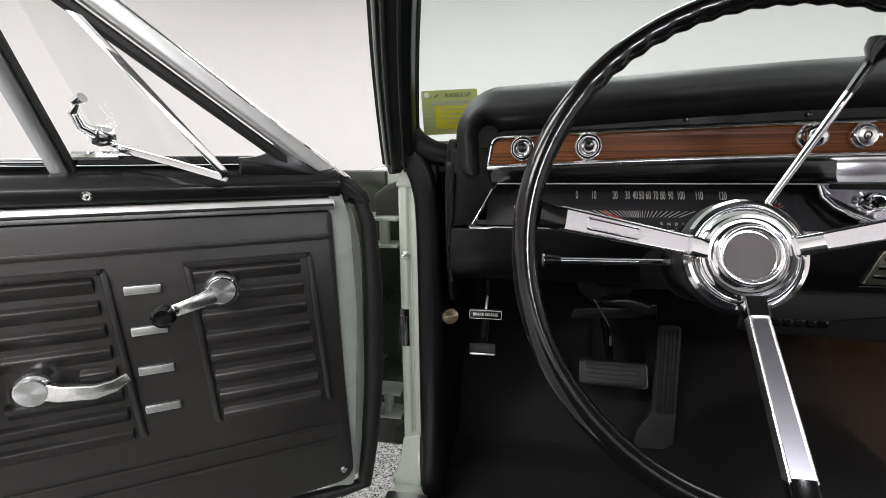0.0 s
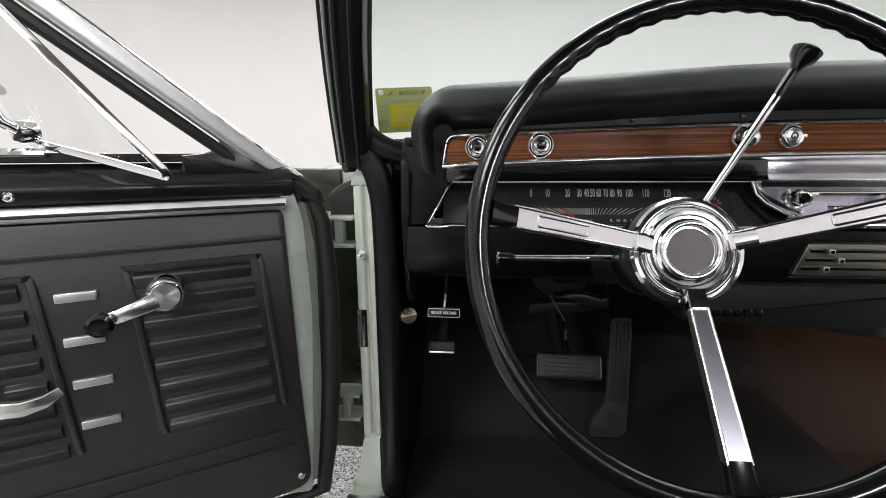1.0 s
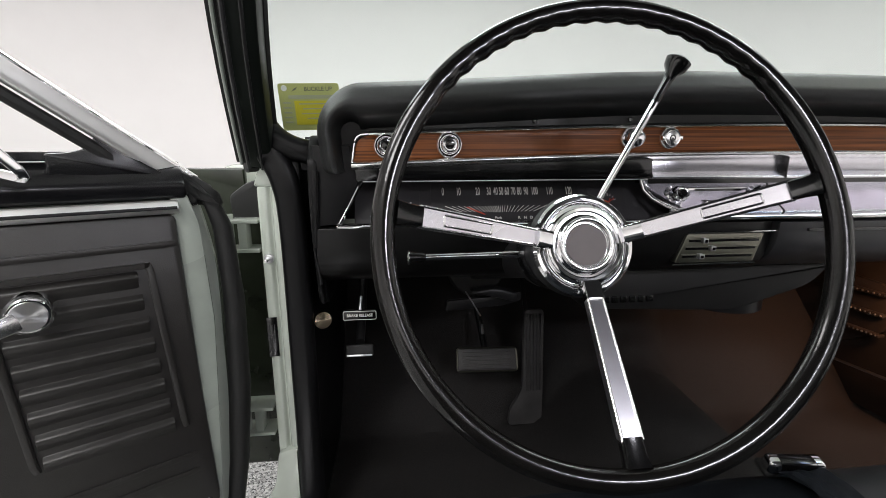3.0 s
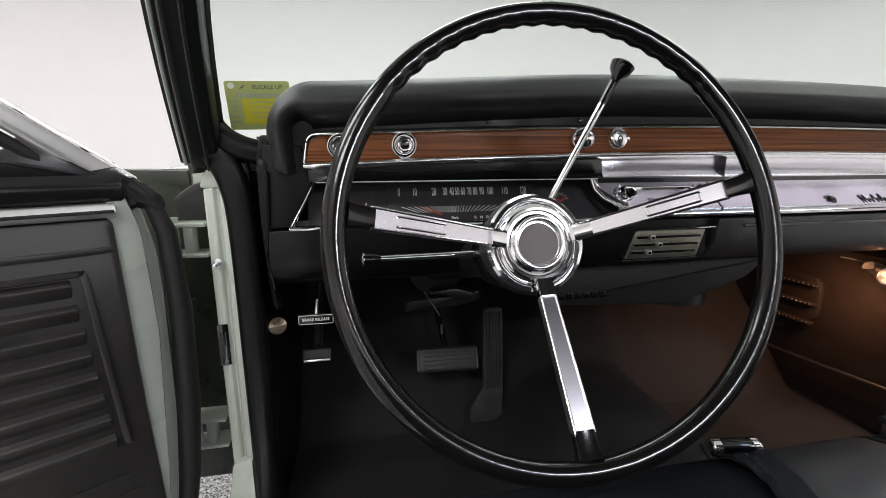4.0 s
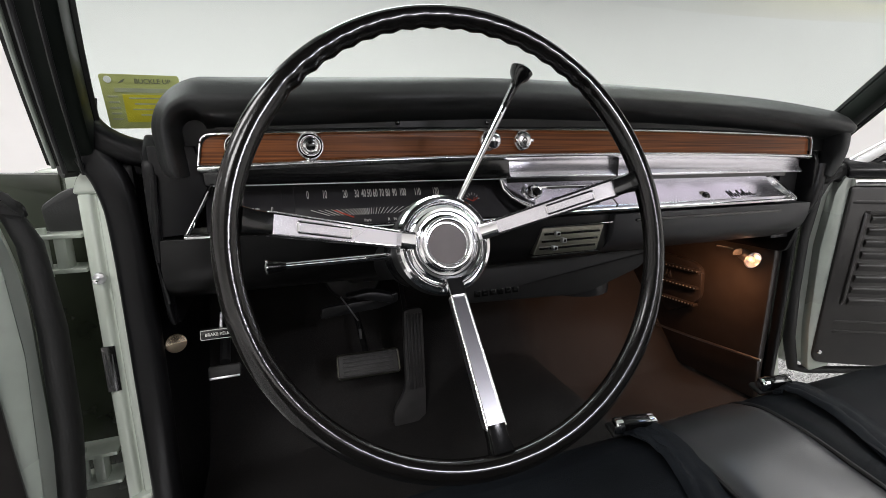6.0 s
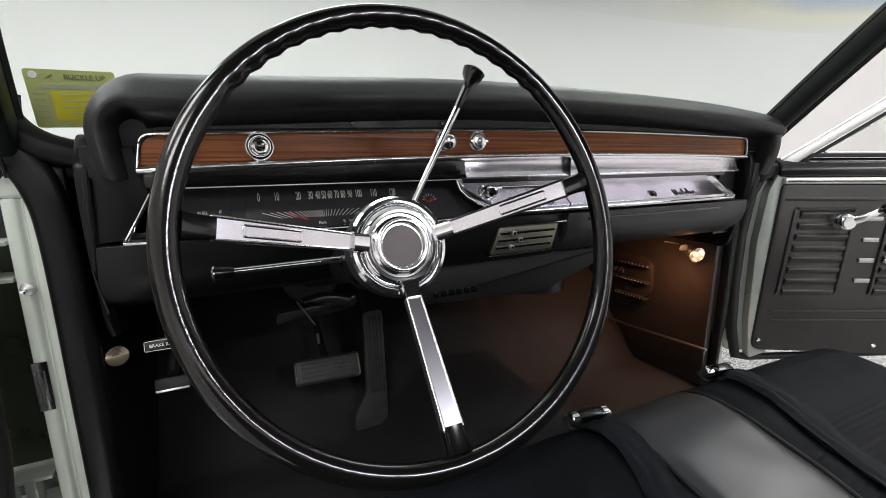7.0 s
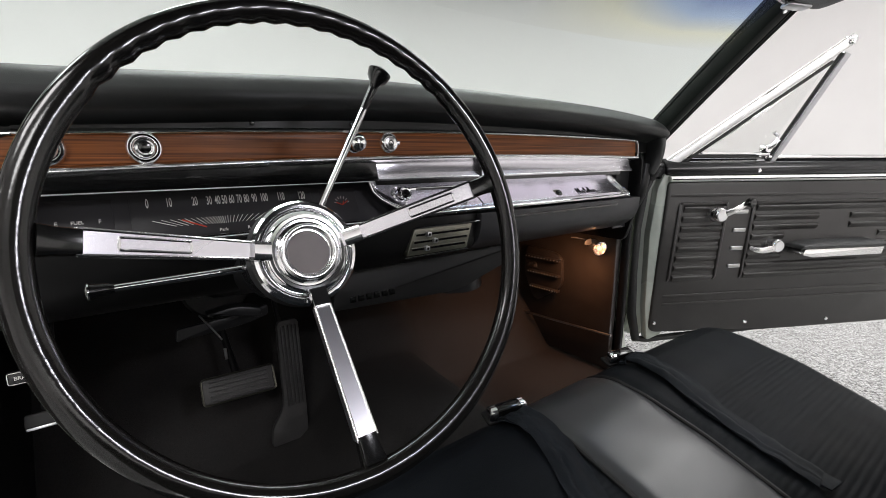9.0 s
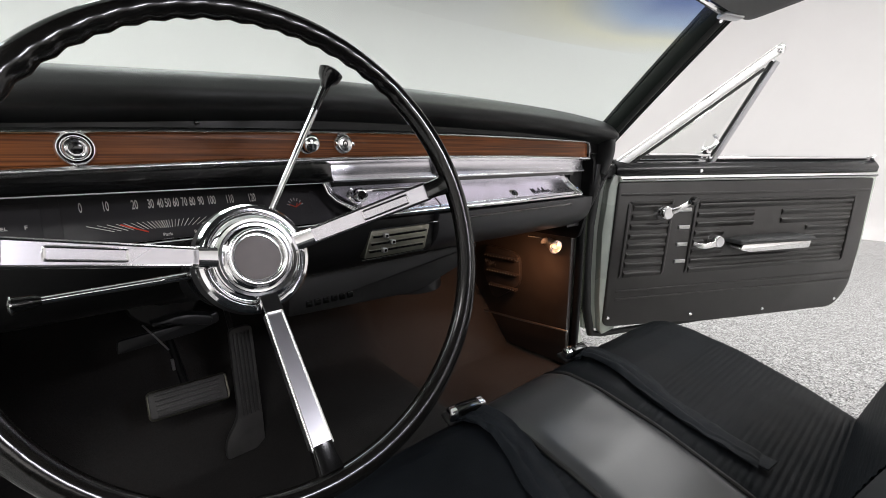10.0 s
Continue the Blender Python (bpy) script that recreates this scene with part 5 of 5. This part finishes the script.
def steering_column():
    m = facing(WC, WN)
    c = thing("steering_column", "black steering column with shift and signal levers", "steering column", m)
    part("jacket", lathe([(0.038, -0.118), (0.044, -0.130), (0.044, -0.190), (0.036, -0.202), (0.031, -0.22), (0.029, -0.80), (0, -0.80)], 36), SATIN, c, "black column jacket")
    part("collar", lathe([(0.0445, -0.136), (0.046, -0.140), (0.046, -0.166), (0.0445, -0.170)], 36), BLACKP, c)
    part("floor_plate", lathe([(0.0, -0.79), (0.07, -0.79), (0.075, -0.80), (0.075, -0.81), (0, -0.81)], 24), RUBBER, c)
    inv = m.inverted()

    def lever(name, pts, r, knob_pts, knob_r, text):
        lv = part(name, sweep([inv @ Vector(p) for p in pts], r, 12, up=(0.3, 0.2, 0.9)), CHROME, c, text)
        part("lever_knob", sweep([inv @ Vector(p) for p in knob_pts], knob_r, 16, up=(0.3, 0.2, 0.9)), PLASTIC, lv, "black plastic knob")
        if name == "signal_lever":
            e = knob_pts[-1] - knob_pts[0]
            part("lever_cap", sweep([inv @ (knob_pts[-2] + e * s) for s in (0.0, 0.06, 0.14)], [0.0080, 0.0080, 0.0050], 14, up=(0.3, 0.2, 0.9)), CHROME, lv, "chrome lever cap")
    a, b = Vector((0.236, 0.440, 0.895)), Vector((0.3175, 0.440, 1.048))
    lever("shift_lever", [a, a.lerp(b, 0.3), a.lerp(b, 0.76)], [0.0036, 0.0036, 0.0040],
          [a.lerp(b, 0.74), a.lerp(b, 0.78), a.lerp(b, 0.88), a.lerp(b, 0.93), a.lerp(b, 0.97), a.lerp(b, 1.015), a.lerp(b, 1.03)], [0.0042, 0.0046, 0.0050, 0.0062, 0.0120, 0.0138, 0.0100], "thin chrome shift lever")
    a, b = Vector((0.160, 0.442, 0.841)), Vector((0.024, 0.432, 0.842))
    lever("signal_lever", [a, a.lerp(b, 0.5), a.lerp(b, 0.88)], [0.004, 0.0036, 0.0034],
          [a.lerp(b, 0.86), a.lerp(b, 0.90), a.lerp(b, 0.94), a.lerp(b, 0.99), a.lerp(b, 1.01)], [0.0042, 0.006, 0.0062, 0.0075, 0.005], "thin chrome signal lever")


steering_column()


# ---------------------------------------------------------------- pedals and the driver's footwell
def brake_pedal():
    p = thing("brake_pedal", "black rubber brake pedal with a dulled metal rim", "pedal", pose(0.216, 0.92, 0.474, -28, 0, -3))
    part("pad", box(-0.070, 0.070, -0.012, 0.006, -0.026, 0.026, 0.006), PEDAL, p)
    for i in range(5):
        part("ridge", box(-0.058, 0.058, -0.016, -0.011, -0.022 + i * 0.0095, -0.018 + i * 0.0095, 0.0015), PEDAL, p)
    part("bright_rim", sweep([(x, -0.010, z) for x, z in rounded([(-0.071, -0.027), (0.071, -0.027), (0.071, 0.027), (-0.071, 0.027)], 0.008, 3)], 0.0020, 6, closed=True, up=(0, 1, 0)), CONTROL, p, "dulled metal pedal rim")
    part("arm", sweep([(0.0, 0.01, 0.02), (-0.01, 0.05, 0.12), (-0.03, 0.05, 0.25)], 0.008, 8), BLACKT, p)


def accelerator():
    p = thing("accelerator_pedal", "tall black ribbed rubber accelerator pedal", "pedal", pose(0.314, 0.895, 0.316, -5, 0, 2))
    part("pad", prism(rounded([(-0.048, 0.0), (-0.046, 0.040), (-0.014, 0.085), (-0.012, 0.283), (0.036, 0.283), (0.036, 0.070), (0.034, 0.0)], [0.01, 0.02, 0.03, 0.014, 0.014, 0.02, 0.01], 5), -0.008, 0.006, "xz", 0.003), PEDAL, p)
    for i in range(5):
        x = -0.004 + i * 0.0082
        part("ridge", box(x - 0.0020, x + 0.0020, -0.0115, -0.0075, 0.085, 0.272, 0.001), PEDAL, p)
    part("linkage", sweep([(0, 0.012, 0.20), (0.01, 0.05, 0.27), (0.01, 0.09, 0.36)], 0.006, 8), SATIN, p)


brake_pedal()
accelerator()


def driver_pulls():
    k = thing("vent_pull", "round bright vent pull knob on the kick panel", "knob", facing((-0.122, 0.700, 0.676), (0.35, -0.94, 0.1)))
    part("stem", lathe([(0.005, -0.02), (0.005, 0.012)], 12), SATIN, k)
    part("knob", lathe([(0.006, 0.010), (0.0135, 0.012), (0.0148, 0.016), (0.0140, 0.0185), (0, 0.0192)], 28), BRASS, k, "brass-toned knob face")
    b = thing("brake_release", "black brake release handle with white lettering", "handle", facing((-0.053, 0.672, 0.690), (0, -1, 0.12)))
    part("handle", box(-0.028, 0.028, -0.0085, 0.0085, -0.008, 0.006, 0.003), PLASTIC, b)
    lettering("handle_text", "BRAKE RELEASE", 0.0066, Matrix.Translation((0, 0, 0.0065)), PRINT, b, 0.92)
    part("text_frame", sweep([(x, y, 0.0065) for x, y in rounded([(-0.027, -0.007), (0.027, -0.007), (0.027, 0.007), (-0.027, 0.007)], 0.002, 2)], 0.0005, 5, closed=True), PRINT, b)
    part("rod", sweep([(0, 0.006, 0), (0.001, 0.017, -0.003), (0.001, 0.026, -0.02)], 0.0028, 8), SATINCH, b)
    s = thing("parking_brake_pedal", "small black parking brake pedal with a bright edge", "pedal", pose(-0.064, 0.76, 0.587, -25, 0, 0))
    part("pad", box(-0.026, 0.026, -0.01, 0.004, -0.012, 0.010, 0.004), RUBBER, s)
    part("edge", box(-0.024, 0.024, -0.0125, -0.0085, -0.013, -0.009, 0.001), SATINCH, s, "bright lower edge")
    part("arm", sweep([(0, 0.005, 0.015), (0, 0.06, 0.10), (0, 0.09, 0.18)], 0.009, 8), SATIN, s)
    r = thing("underdash_bracket", "grey metal brace and pull rod under the dashboard", "bracket", pose(0.20, 0.80, 0.66))
    part("brace", prism(rounded([(-0.095, -0.018), (-0.092, 0.004), (0.02, 0.012), (0.060, 0.020), (0.06, 0.000), (0.02, -0.010)], 0.005, 3), 0.0, 0.012, "xz", 0.003), SATIN, r, "dark metal brace")
    part("plate", prism(rounded([(-0.050, 0.030), (0.0, 0.038), (0.045, 0.024), (0.040, 0.008), (0.0, 0.018)], [0.006, 0.02, 0.008, 0.006, 0.02], 4), -0.03, 0.0, "xz", 0.004), SATIN, r, "curved dark plate")
    part("rod", sweep([(-0.058, -0.02, 0.030), (-0.042, -0.020, 0.004), (-0.027, -0.020, -0.022)], 0.0016, 8), SATINCH, r, "thin bright rod")
    part("rod_end", sweep([(-0.024, -0.020, -0.040), (-0.023, -0.020, -0.060)], 0.0026, 8), SATINCH, r, "bright rod end")


driver_pulls()


# ---------------------------------------------------------------- passenger footwell
def passenger_footwell():
    k = thing("vent_grille", "black kick-panel vent grille with three perforated louvres", "vent", pose(1.212, 0.945, 0.560))
    part("plate", prism(rounded([(-0.085, -0.035), (-0.080, 0.075), (0.075, 0.085), (0.085, -0.010), (0.030, -0.110)], [0.03, 0.04, 0.02, 0.03, 0.03], 6), -0.010, 0.006, "yz", 0.004), KICKV, k)
    for i in range(3):
        z = 0.054 - i * 0.052
        y0, y1 = -0.082 + 0.002 * i, 0.066 - 0.012 * i
        lv = part("louvre", prism(rounded([(y0, z - 0.004), (y0, z + 0.004), (y1, z + 0.002), (y1, z - 0.008)], 0.002, 2), -0.026, -0.006, "yz", 0.0015), KICKV, k)
        dots = bmesh.new()
        for j in range(11):
            f = j / 10
            lathe([(0.0026, -0.001), (0.0022, 0.0012), (0, 0.0018)], 8, Matrix.Translation((-0.0265, y0 + 0.006 + (y1 - y0 - 0.012) * f, z + 0.001 - 0.003 * f)) @ pose(0, 0, 0, 0, -90, 0), dots)
        part("perforation", dots, SATINCH, lv, "row of small raised perforations")
    for i in range(9):
        part("mesh_bar", sweep([(-0.011, 0.030 + i * 0.0055, 0.036 - 0.005 * (i % 2)), (-0.011, 0.022 + i * 0.0055, 0.012)], 0.0011, 5), KICKV, k)
    c = thing("courtesy_lamp", "lit courtesy lamp under the dashboard", "lamp", facing((1.164, 0.700, 0.690), (-0.35, -0.9, -0.20)))
    part("socket", lathe([(0.014, -0.040), (0.0155, -0.006), (0.0200, -0.002), (0.0215, 0.002), (0.0185, 0.003), (0.0150, -0.004), (0.012, -0.010), (0, -0.012)], 28), SATINCH, c, "bright metal lamp socket")
    part("bulb", lathe([(0.004, -0.012), (0.0066, -0.006), (0.0066, 0.000), (0.0045, 0.004), (0, 0.0055)], 18), LAMPG, c, "glowing bulb")
    part("bracket", prism(rounded([(-0.040, 0.004), (-0.038, 0.020), (-0.018, 0.024), (-0.014, 0.004)], 0.006, 3), -0.026, -0.021, "xy", 0.0015), RUBBER, c, "dark lamp bracket")
    part("wire", sweep([(0.0, 0.004, -0.034), (-0.03, 0.012, -0.05), (-0.07, 0.02, -0.05)], 0.0022, 6), RUBBER, c)
    t = thing("scuff_moulding", "thin bright edge moulding along the carpet", "moulding", pose(1.192, 0.66, 0.352))
    part("strip", sweep([(0, 0.0, 0.075), (0, 0.2, 0.060), (0, 0.45, 0.045)], 0.0036, 8), SATINCH, t)


passenger_footwell()


# ---------------------------------------------------------------- bench seat
SEAT_LINE = [(-0.12, 0.42), (-0.05, 0.455), (0.08, 0.507), (0.20, 0.545), (0.30, 0.566), (0.36, 0.570), (0.40, 0.558), (0.42, 0.538), (0.435, 0.50)]


def seat_top(x, y):
    ys, zs = zip(*SEAT_LINE)
    z = float(np.interp(y, ys, zs)) * 0.5 + 0.25 * float(np.interp(y - 0.012, ys, zs)) + 0.25 * float(np.interp(y + 0.012, ys, zs))
    e = abs(x - XC)
    z -= 0.014 * (e / 0.65) ** 4
    if e > 0.606:
        z -= 0.035 * ((e - 0.606) / 0.045) ** 2
    for xp in (0.524, 0.722):
        z -= 0.006 * math.exp(-((x - xp) / 0.012) ** 2)
    return z


def bench_seat():
    s = thing("bench_seat", "black vinyl front bench seat with pleated inserts", "bench seat", pose(XC, 0.15, 0.27))
    inv = pose(-XC, -0.15, -0.27)

    def put(name, bm, m, parent=None, text=""):
        bm.transform(inv)
        return part(name, bm, m, parent or s, text)

    def panel(x0, x1, nx, ribs, lift):
        def fn(u, v):
            x = x0 + (x1 - x0) * u
            y = -0.08 + 0.512 * v
            z = seat_top(x, y) + lift
            if ribs and y < 0.255:
                z += 0.0010 * abs(math.sin(math.pi * (y + 0.1) / 0.0095)) * min(1, (0.255 - y) / 0.02)
            z += 0.0016 * noise.noise((x * 14, y * 14, 1.7))
            return (x, y, z)
        return grid(fn, nx, 260 if ribs else 60, 0.03)
    put("driver_cushion", panel(XC - 0.6515, 0.521, 40, True, 0.0), CLOTH, None, "pleated black cushion insert")
    put("centre_cushion", panel(0.527, 0.719, 24, False, 0.003), SEATV, None, "smooth glossy black vinyl centre")
    put("passenger_cushion", panel(0.725, XC + 0.6515, 36, True, 0.0), CLOTH, None, "pleated black cushion insert")
    for xp in (0.524, 0.722):
        put("piping", sweep([(xp, -0.08 + 0.5 * i / 40, seat_top(xp, -0.08 + 0.5 * i / 40) + 0.004) for i in range(41)], 0.0040, 8), RUBBER, None, "raised black piping")
    for e in (-1, 1):
        x = XC + e * 0.6465
        put("side_piping", sweep([(x, -0.08 + 0.49 * i / 40, seat_top(x, -0.08 + 0.49 * i / 40) + 0.003) for i in range(41)], 0.0045, 8), VINYL)
        xs = sorted((XC + e * 0.6265, XC + e * 0.6505))
        put("side_skirt", prism([(-0.10, 0.31), (-0.10, 0.36)] + [(-0.08 + 0.5 * i / 12, seat_top(x, -0.08 + 0.5 * i / 12) - 0.01) for i in range(13)] + [(0.40, 0.31)], xs[0], xs[1], "yz", 0.004), SEATV)
    put("front_skirt", prism(rounded([(0.36, 0.30), (0.40, 0.30), (0.432, 0.42), (0.432, 0.475), (0.40, 0.49)], 0.01, 3), XC - 0.6415, XC + 0.6415, "yz", 0.01), SEATV)
    put("seat_base", box(XC - 0.60, XC + 0.60, -0.45, 0.36, 0.29, 0.36, 0.01), SATIN)

    def back(x0, x1, ribs):
        def fn(u, v):
            x = x0 + (x1 - x0) * u
            z = 0.40 + 0.50 * v
            e = max(0, abs(x - XC) - 0.60)
            y = 0.018 - 0.22 * v + 0.03 * math.sin(math.pi * v) - 0.10 * max(0, v - 0.85) / 0.15 * v - 0.09 * (e / 0.10) ** 2
            if ribs and v < 0.8 and e == 0:
                y += 0.0015 * abs(math.sin(math.pi * z / 0.0125))
            return (x, y, z)
        return grid(fn, 30, 150 if ribs else 40, 0.10)
    put("backrest", back(XC - 0.6615, 0.521, True), CLOTH, None, "pleated black backrest")
    put("backrest", back(0.527, 0.719, False), SEATV, None, "smooth black backrest centre")
    put("backrest", back(0.725, XC + 0.6615, True), CLOTH, None, "pleated black backrest")


bench_seat()


def seat_belt(label, path, width, buckle, turn, tip=None):
    b = thing("seat_belt", label, "seat belt", pose(buckle[0], buckle[1], seat_top(*buckle)), "lap belts on the seat")
    inv = b.matrix_world.inverted()
    pts = [Vector((x, y, seat_top(x, y) + h)) for x, y, h in path]
    fine = []
    ends = [pts[0] * 2 - pts[1]] + pts + [pts[-1] * 2 - pts[-2]]
    for k in range(1, len(ends) - 2):
        a, b0, c, e = ends[k - 1:k + 3]
        for i in range(8):
            t = i / 8
            fine.append(0.5 * (2 * b0 + (c - a) * t + (2 * a - 5 * b0 + 4 * c - e) * t * t + (3 * b0 - a - 3 * c + e) * t ** 3))
    fine = [Vector((p.x, p.y, max(p.z, seat_top(p.x, p.y) + 0.004))) for p in fine + [pts[-1]]]
    # a limp, creased strap with one folded edge
    n = len(fine) - 1

    def strap(shift, wide, lift, seed):
        def fn(u, v):
            k = min(n, int(u * n + 0.5))
            a, c = fine[max(0, k - 1)], fine[min(n, k + 1)]
            side = Vector((c.y - a.y, a.x - c.x, 0)).normalized()
            w = wide * (0.92 + 0.16 * noise.noise((u * 5, seed, 0)))
            p = fine[k] + side * ((v - 0.5) * w + shift)
            limp = 0.5 + 0.5 * noise.noise((u * 4, seed + 3, 0))
            h = 0.005 + lift * math.sin(math.pi * v) * limp + 0.0035 * noise.noise((u * 16, v * 2.2, seed)) + 0.0015 * math.sin(v * 9 + u * 5 + seed)
            return inv @ Vector((p.x, p.y, max(p.z - 0.004, seat_top(p.x, p.y)) + max(0.0015, h)))
        return grid(fn, n, 12, 0.0014)
    part("webbing", strap(0.0, width, 0.004, 1.3), BELT, b, "black woven webbing")
    part("webbing_fold", strap(width * 0.20, width * 0.6, 0.006, 6.1), BELT, b)
    m = pose(0, 0, 0.018, 14, 0, turn)
    case = box(-0.034, 0.034, -0.010, 0.010, -0.010, 0.010, 0.006, 4)
    case.transform(m)
    bk = part("buckle", case, CHROME, b, "chrome belt buckle")
    face = box(-0.022, 0.022, -0.0108, 0.006, -0.0030, 0.0108, 0.003, 2)
    face.transform(m)
    part("buckle_inlay", face, PLASTIC, bk, "black buckle inlay")
    boot = box(-0.034, 0.018, -0.008, 0.018, -0.018, -0.009, 0.004, 3)
    boot.transform(m)
    part("boot", boot, RUBBER, b, "black belt boot")
    if tip:
        t = box(-0.016, 0.016, -0.011, 0.011, 0, 0.003, 0.001)
        t.transform(inv @ Matrix.Translation((tip[0], tip[1], seat_top(*tip) + 0.007)) @ pose(0, 0, 0, 0, 0, turn))
        part("tongue", t, BELT, b, "dull belt tongue")


seat_belt("black lap belt with chrome buckle on the seat edge", [(0.492, 0.388, 0.008), (0.494, 0.366, 0.014), (0.499, 0.328, 0.010), (0.490, 0.284, 0.006), (0.470, 0.235, 0.006), (0.457, 0.19, 0.006), (0.44, 0.11, 0.006), (0.43, 0.02, 0.006), (0.43, -0.06, 0.006)], 0.050, (0.493, 0.392), -8)
seat_belt("black lap belt with chrome buckle and dull black tongue", [(0.813, 0.398, 0.008), (0.819, 0.375, 0.012), (0.812, 0.30, 0.010), (0.790, 0.215, 0.006), (0.791, 0.14, 0.006), (0.799, 0.078, 0.006)], 0.052, (0.813, 0.402), -8, (0.800, 0.072))


# ---------------------------------------------------------------- card in the windscreen
def card():
    m = facing((-0.120, 0.712, 1.026), (0.10, -1, -0.30)) @ pose(0, 0, 0, 0, 0, 2.0)
    c = thing("windscreen_card", "yellow and olive seat-belt reminder card in the windscreen", "card", m)
    part("sheet", prism(rounded([(-0.046, -0.036), (0.046, -0.036), (0.046, 0.036), (-0.046, 0.036)], 0.004, 3), -0.0008, 0.0, "xy"), OLIVE, c)
    part("yellow_field", prism([(-0.024, -0.027), (0.034, -0.027), (0.034, 0.010), (-0.024, 0.010)], 0.0002, 0.0006, "xy"), YELLOW, c, "yellow printed field")
    part("hole", lathe([(0, 0.0008), (0.0042, 0.0008), (0.0045, 0.0)], 16, Matrix.Translation((-0.037, 0.029, 0))), PRINT, c)
    lettering("card_title", "BUCKLE UP", 0.0088, Matrix.Translation((0.014, 0.0275, 0.0006)), BARS, c, 0.95)
    part("swoosh", prism([(-0.027, 0.024), (-0.020, 0.0265), (-0.017, 0.031), (-0.022, 0.0285)], 0.0002, 0.0006, "xy"), BARS, c)
    part("bar", box(-0.032, 0.036, 0.013, 0.0185, 0.0002, 0.0006), GREYC, c)
    for i in range(4):
        w = (0.022, 0.017, 0.020, 0.012)[i]
        part("bar", box(0.005 - w, 0.005 + w, 0.0045 - i * 0.0075, 0.0063 - i * 0.0075, 0.0007, 0.0010), GREYC, c)
    for i in range(5):
        part("bar", box(-0.041, -0.029, 0.006 - i * 0.0075, 0.0085 - i * 0.0075, 0.0002, 0.0006), GREYC, c)


card()


def jamb_details():
    p = thing("data_plate", "small black data plate on the door jamb", "plate", facing((-0.194, 0.664, 0.660), (0.1, -1, 0)))
    part("plate", box(-0.008, 0.008, -0.034, 0.034, 0.0, 0.0015, 0.0005), PLASTIC, p)
    for i in range(3):
        part("bar", box(-0.005 + i * 0.004, -0.0036 + i * 0.004, -0.026, 0.022, 0.0016, 0.0019), LOWG, p)
    b = thing("jamb_switch", "small chrome courtesy-light switch in the jamb", "switch", facing((off(-1, 0.765), 0.664, 0.792), (0, -1, 0)))
    part("collar", lathe([(0.008, 0), (0.007, 0.003), (0.004, 0.004), (0, 0.004)], 16), SATINCH, b)
    part("plunger", lathe([(0.003, 0.004), (0.003, 0.018), (0, 0.019)], 12), CHROME, b)


jamb_details()
